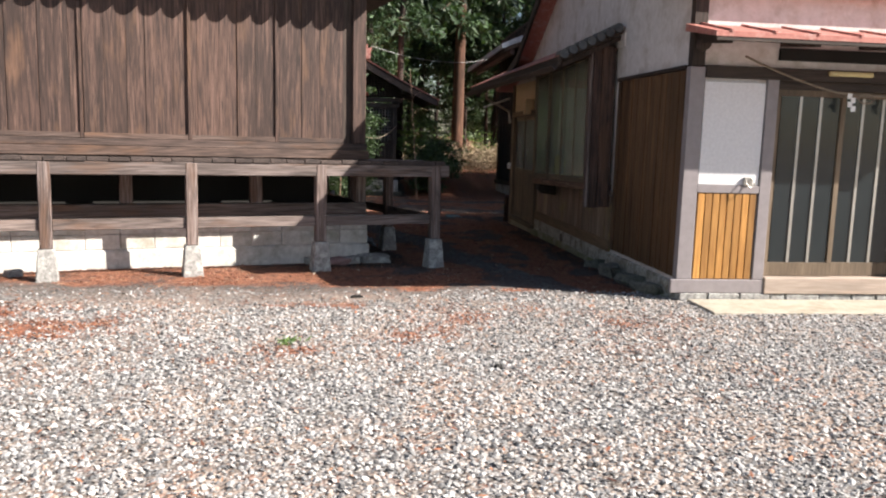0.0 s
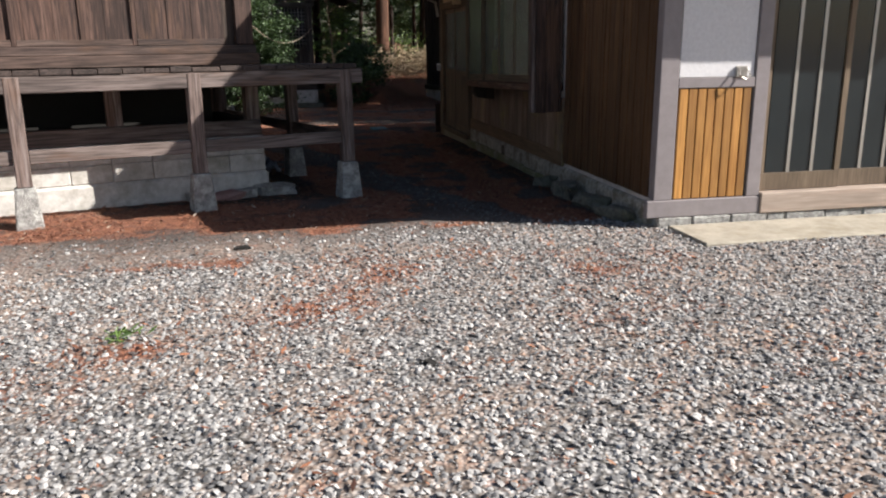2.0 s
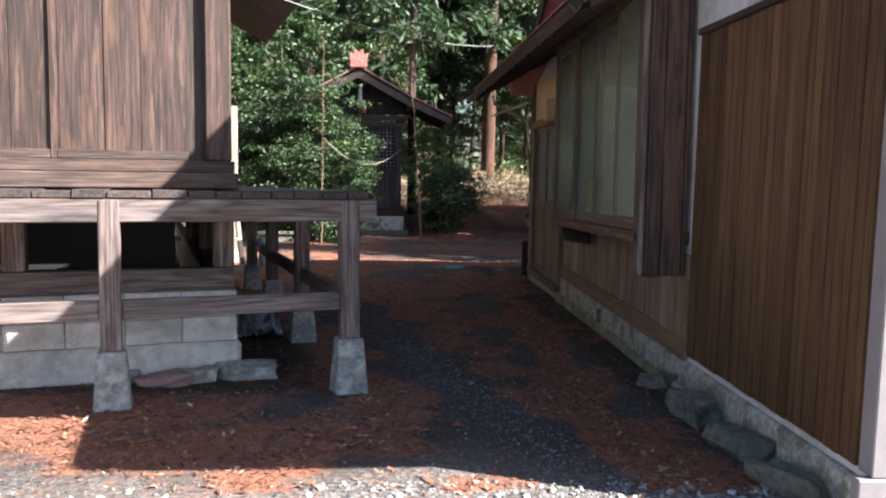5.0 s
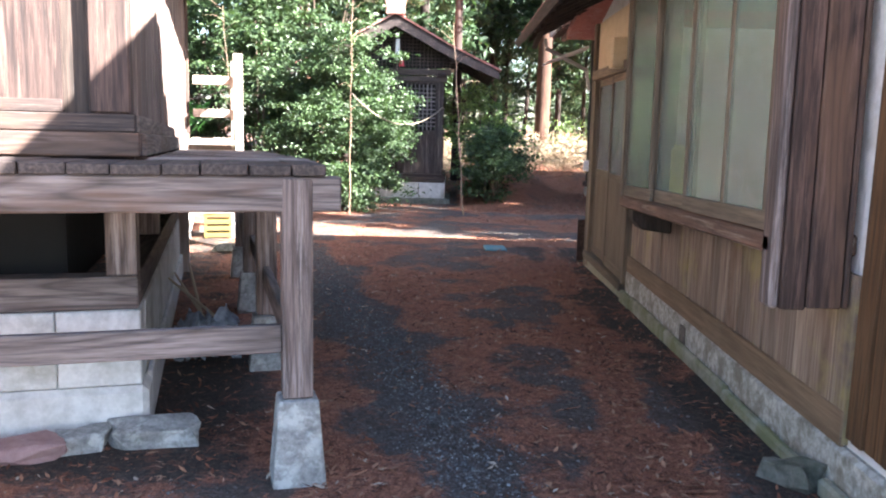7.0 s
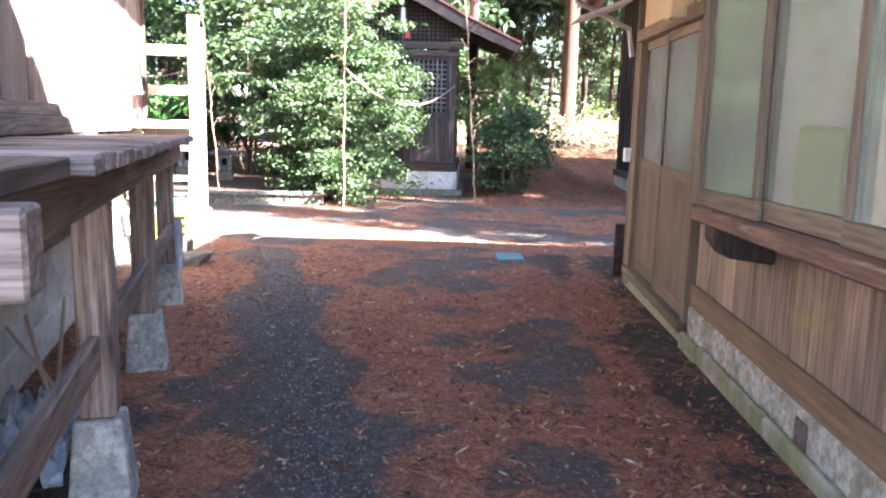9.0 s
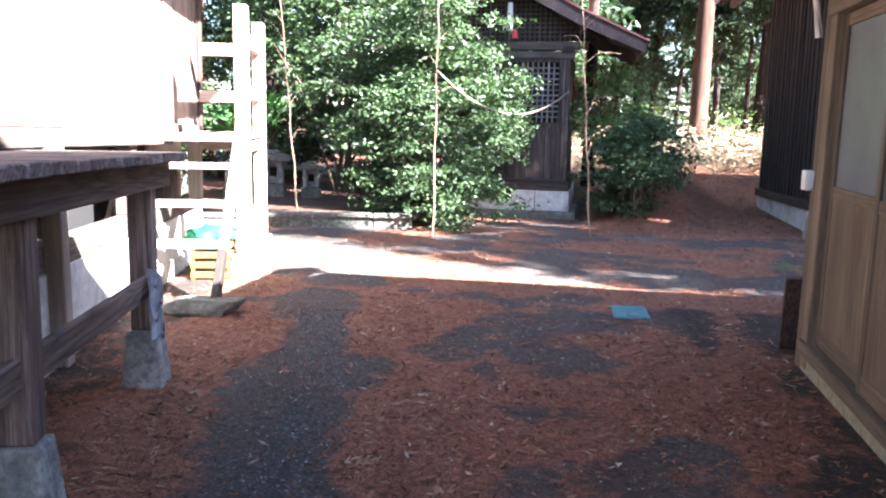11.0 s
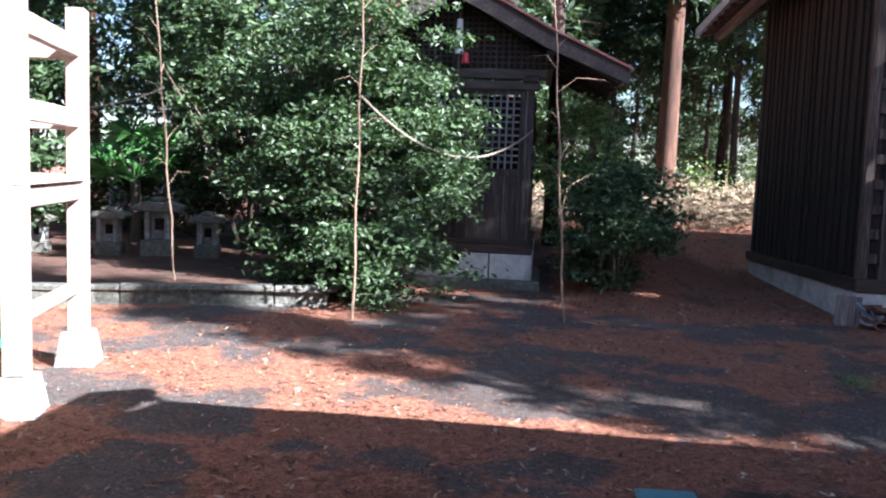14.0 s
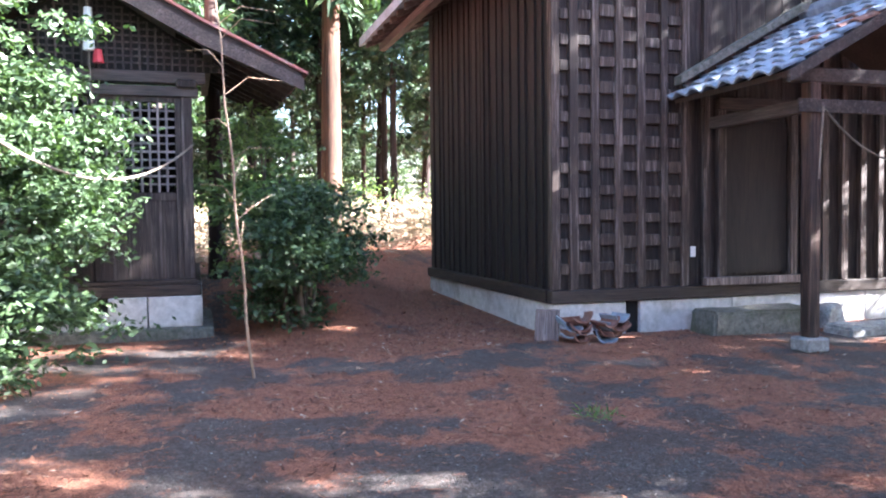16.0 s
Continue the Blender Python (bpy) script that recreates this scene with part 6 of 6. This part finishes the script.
def wood_land():
    r = random.Random(91)
    kinds = [cedar("cedar", 1, 17.0, 0.2, 4.2, 2.0, 120, M_bark), cedar("cedar", 2, 15.0, 0.13, 5.0, 1.5, 80, M_barkd), cedar("cedar", 3, 18.0, 0.17, 3.0, 2.2, 140, M_barkd), cedar("young_cedar", 3, 18.0, 0.17, 3.0, 2.2, 140, M_bark, (16, 0.16, 0.14, 0.3, 0.035))]
    places = [(5.35, 39.3, 0), (1.95, 30.2, 1), (3.0, 49.0, 1), (7.8, 53.0, 1), (4.7, 51.0, 1), (9.0, 49.0, 1), (2.4, 45.0, 2), (0.9, 33.0, 2), (-1.0, 35.0, 2), (-3.0, 33.5, 0), (8.6, 46.0, 1), (6.5, 48.0, 2), (3.9, 50.0, 2), (10.5, 42.0, 2),
              (-8.0, 31.0, 0), (-6.0, 34.0, 2), (-10.5, 33.0, 2), (-13.0, 29.0, 2), (-4.4, 38.0, 2), (0.5, 40.0, 2), (-8.5, 38.0, 2), (-12.0, 38.0, 2), (-16.0, 33.0, 2), (-15.0, 25.0, 0), (-17.5, 28.0, 2), (-1.8, 45.0, 2), (-7.0, 46.0, 2), (-13.0, 46.0, 2), (15.0, 41.0, 2), (1.2, 46.5, 1), (8.3, 43.5, 1), (-19.0, 22.0, 2), (-21.0, 34.0, 2), (6.3, 47.5, 1), (7.0, 52.0, 1), (8.2, 56.0, 1), (9.6, 55.0, 1), (4.3, 55.0, 1), (11.8, 52.0, 1), (2.0, 57.0, 2), (6.6, 60.0, 1), (13.0, 41.0, 2), (16.0, 40.0, 2), (19.0, 38.6, 2), (22.5, 37.0, 2), (14.5, 45.0, 2), (18.0, 44.0, 2), (21.5, 42.0, 2), (11.0, 47.5, 2), (25.5, 39.5, 2), (-5.0, 42.0, 2), (-2.5, 40.5, 2), (1.0, 52.0, 2), (-10.5, 42.0, 2), (-16.0, 39.0, 2), (-12.5, 34.0, 2), (-18.5, 25.0, 2), (-3.5, 50.0, 2), (13.0, 56.0, 2), (16.5, 51.0, 2)]
    for i, (x, y, k) in enumerate(places):
        m = pose(x, y, level(x, y), r.uniform(-1.2, 1.2), r.uniform(-1.2, 1.2), r.uniform(0, 360)) @ Matrix.Scale(1.55 if i == 0 else r.uniform(0.9, 1.15), 4)
        if [p[2] for p in places].index(k) == i:
            kinds[k].matrix_basis = m
        else:
            copy_thing(kinds[k], m)
    # younger trees east of the yard, which shade its far side
    r = random.Random(91)
    for _ in range(129):
        r.random()
    for x, y, s in ((10.8, 17.8, 0.8), (13.0, 17.0, 0.85), (15.4, 16.1, 0.95), (18.0, 15.1, 1.0), (11.9, 19.2, 0.62), (13.8, 18.5, 0.68), (10.0, 20.6, 0.48), (16.2, 17.7, 0.75), (18.6, 17.2, 0.9), (12.5, 20.9, 0.55), (14.6, 20.3, 0.7), (12.9, 22.4, 0.75), (15.2, 22.0, 0.9), (17.2, 21.2, 1.0), (8.9, 19.4, 0.42), (10.0, 17.2, 0.55), (20.5, 14.2, 1.0), (13.4, 21.5, 1.1), (16.6, 20.0, 1.2), (14.2, 19.55, 0.8), (16.4, 18.7, 0.85), (12.6, 18.3, 0.6), (15.0, 17.35, 0.8), (17.4, 16.4, 0.9), (15.6, 17.95, 0.95)):
        m = pose(x, y, level(x, y), 0, 0, r.uniform(0, 360)) @ Matrix.Scale(s, 4)
        if x == 10.8:
            kinds[3].matrix_basis = m
        else:
            copy_thing(kinds[3], m)


wood_land()


def brush():
    """Sunlit dry grass and brush beyond the mound."""
    rg = random.Random(17)
    cs = [(rg.uniform(1.5, 9.5), rg.uniform(32.0, 40.5), 0) for _ in range(420)]
    cs = [(x, y, level(x, y) + rg.uniform(0.1, 0.75)) for x, y, _ in cs]
    tagged(foliage("dry_brush", cs, 40, (0.25, 0.25, 0.16), 0.4, 0.012, M_drygrass, None, 18, -0.35), "sunlit dry grass and brush beyond the mound", "brush", kind="stuff")
    cs = [(x + rg.uniform(-1, 1), y + rg.uniform(1, 5), level(x, y) + rg.uniform(0.3, 1.6)) for x, y, _ in cs[:70]]
    tagged(foliage("undergrowth", cs, 40, (0.25, 0.25, 0.25), 0.12, 0.028, M_leafl, None, 19, 0.2), "light green undergrowth at the edge of the wood", "undergrowth", kind="stuff")
    cs = [(4.45 + rg.uniform(-0.08, 0.08), 21.5 + rg.uniform(-0.06, 0.06), level(4.4, 21.5) + 0.02) for _ in range(5)]
    tagged(foliage("grass_tuft", cs, 14, (0.05, 0.05, 0.01), 0.09, 0.006, M_leafl, None, 23, -0.6), "small green grass tuft in the litter", "grass", kind="stuff")


brush()
for i, (x, y, n) in enumerate(((-4.6, 29.2, 90), (-7.6, 26.6, 110), (-8.8, 24.6, 110), (-2.2, 28.2, 90), (-6.6, 29.6, 90))):
    shrub("low_shrub", x, y, [((0, 0, 0.7), (1.1, 0.7, 0.8)), ((0.4, 0, 1.3), (0.8, 0.6, 0.7))], n, 46, (0.12, 0.028), M_leaf, 60 + i, "low dark evergreen shrub in deep shade", 5, "low shrubs behind the bed")
far = [o for o in scene.objects if o.name.startswith("evergreen_tree")][0]
for i in range(22):
    x, y = -14 + 1.5 * i + rnd.uniform(-0.6, 0.6), rnd.uniform(44, 58) if i < 11 else rnd.uniform(62, 74)
    copy_thing(far, pose(x, y, level(x, y) - 0.6, 0, 0, rnd.uniform(0, 360)) @ Matrix.Scale(rnd.uniform(1.0, 1.5), 4))

rg = random.Random(31)
cs = [(-0.4 + rg.uniform(-0.07, 0.07), 6.45 + rg.uniform(-0.05, 0.05), level(-0.4, 6.45) + 0.015) for _ in range(4)]
tagged(foliage("grass_tuft", cs, 12, (0.04, 0.04, 0.008), 0.08, 0.008, M_leafl, None, 33, -0.4), "small green sprig lying in the gravel", "grass", kind="stuff")
rock("dark_stone", 1.14, 5.64, 0.035, 0.026, 0.02, M_black, "small black stone lying in the gravel", "stone", 41, 30)
rock("dark_stone", 0.13, 8.39, 0.06, 0.03, 0.022, M_black, "small black stone lying at the gravel's edge", "stone", 43, 10)
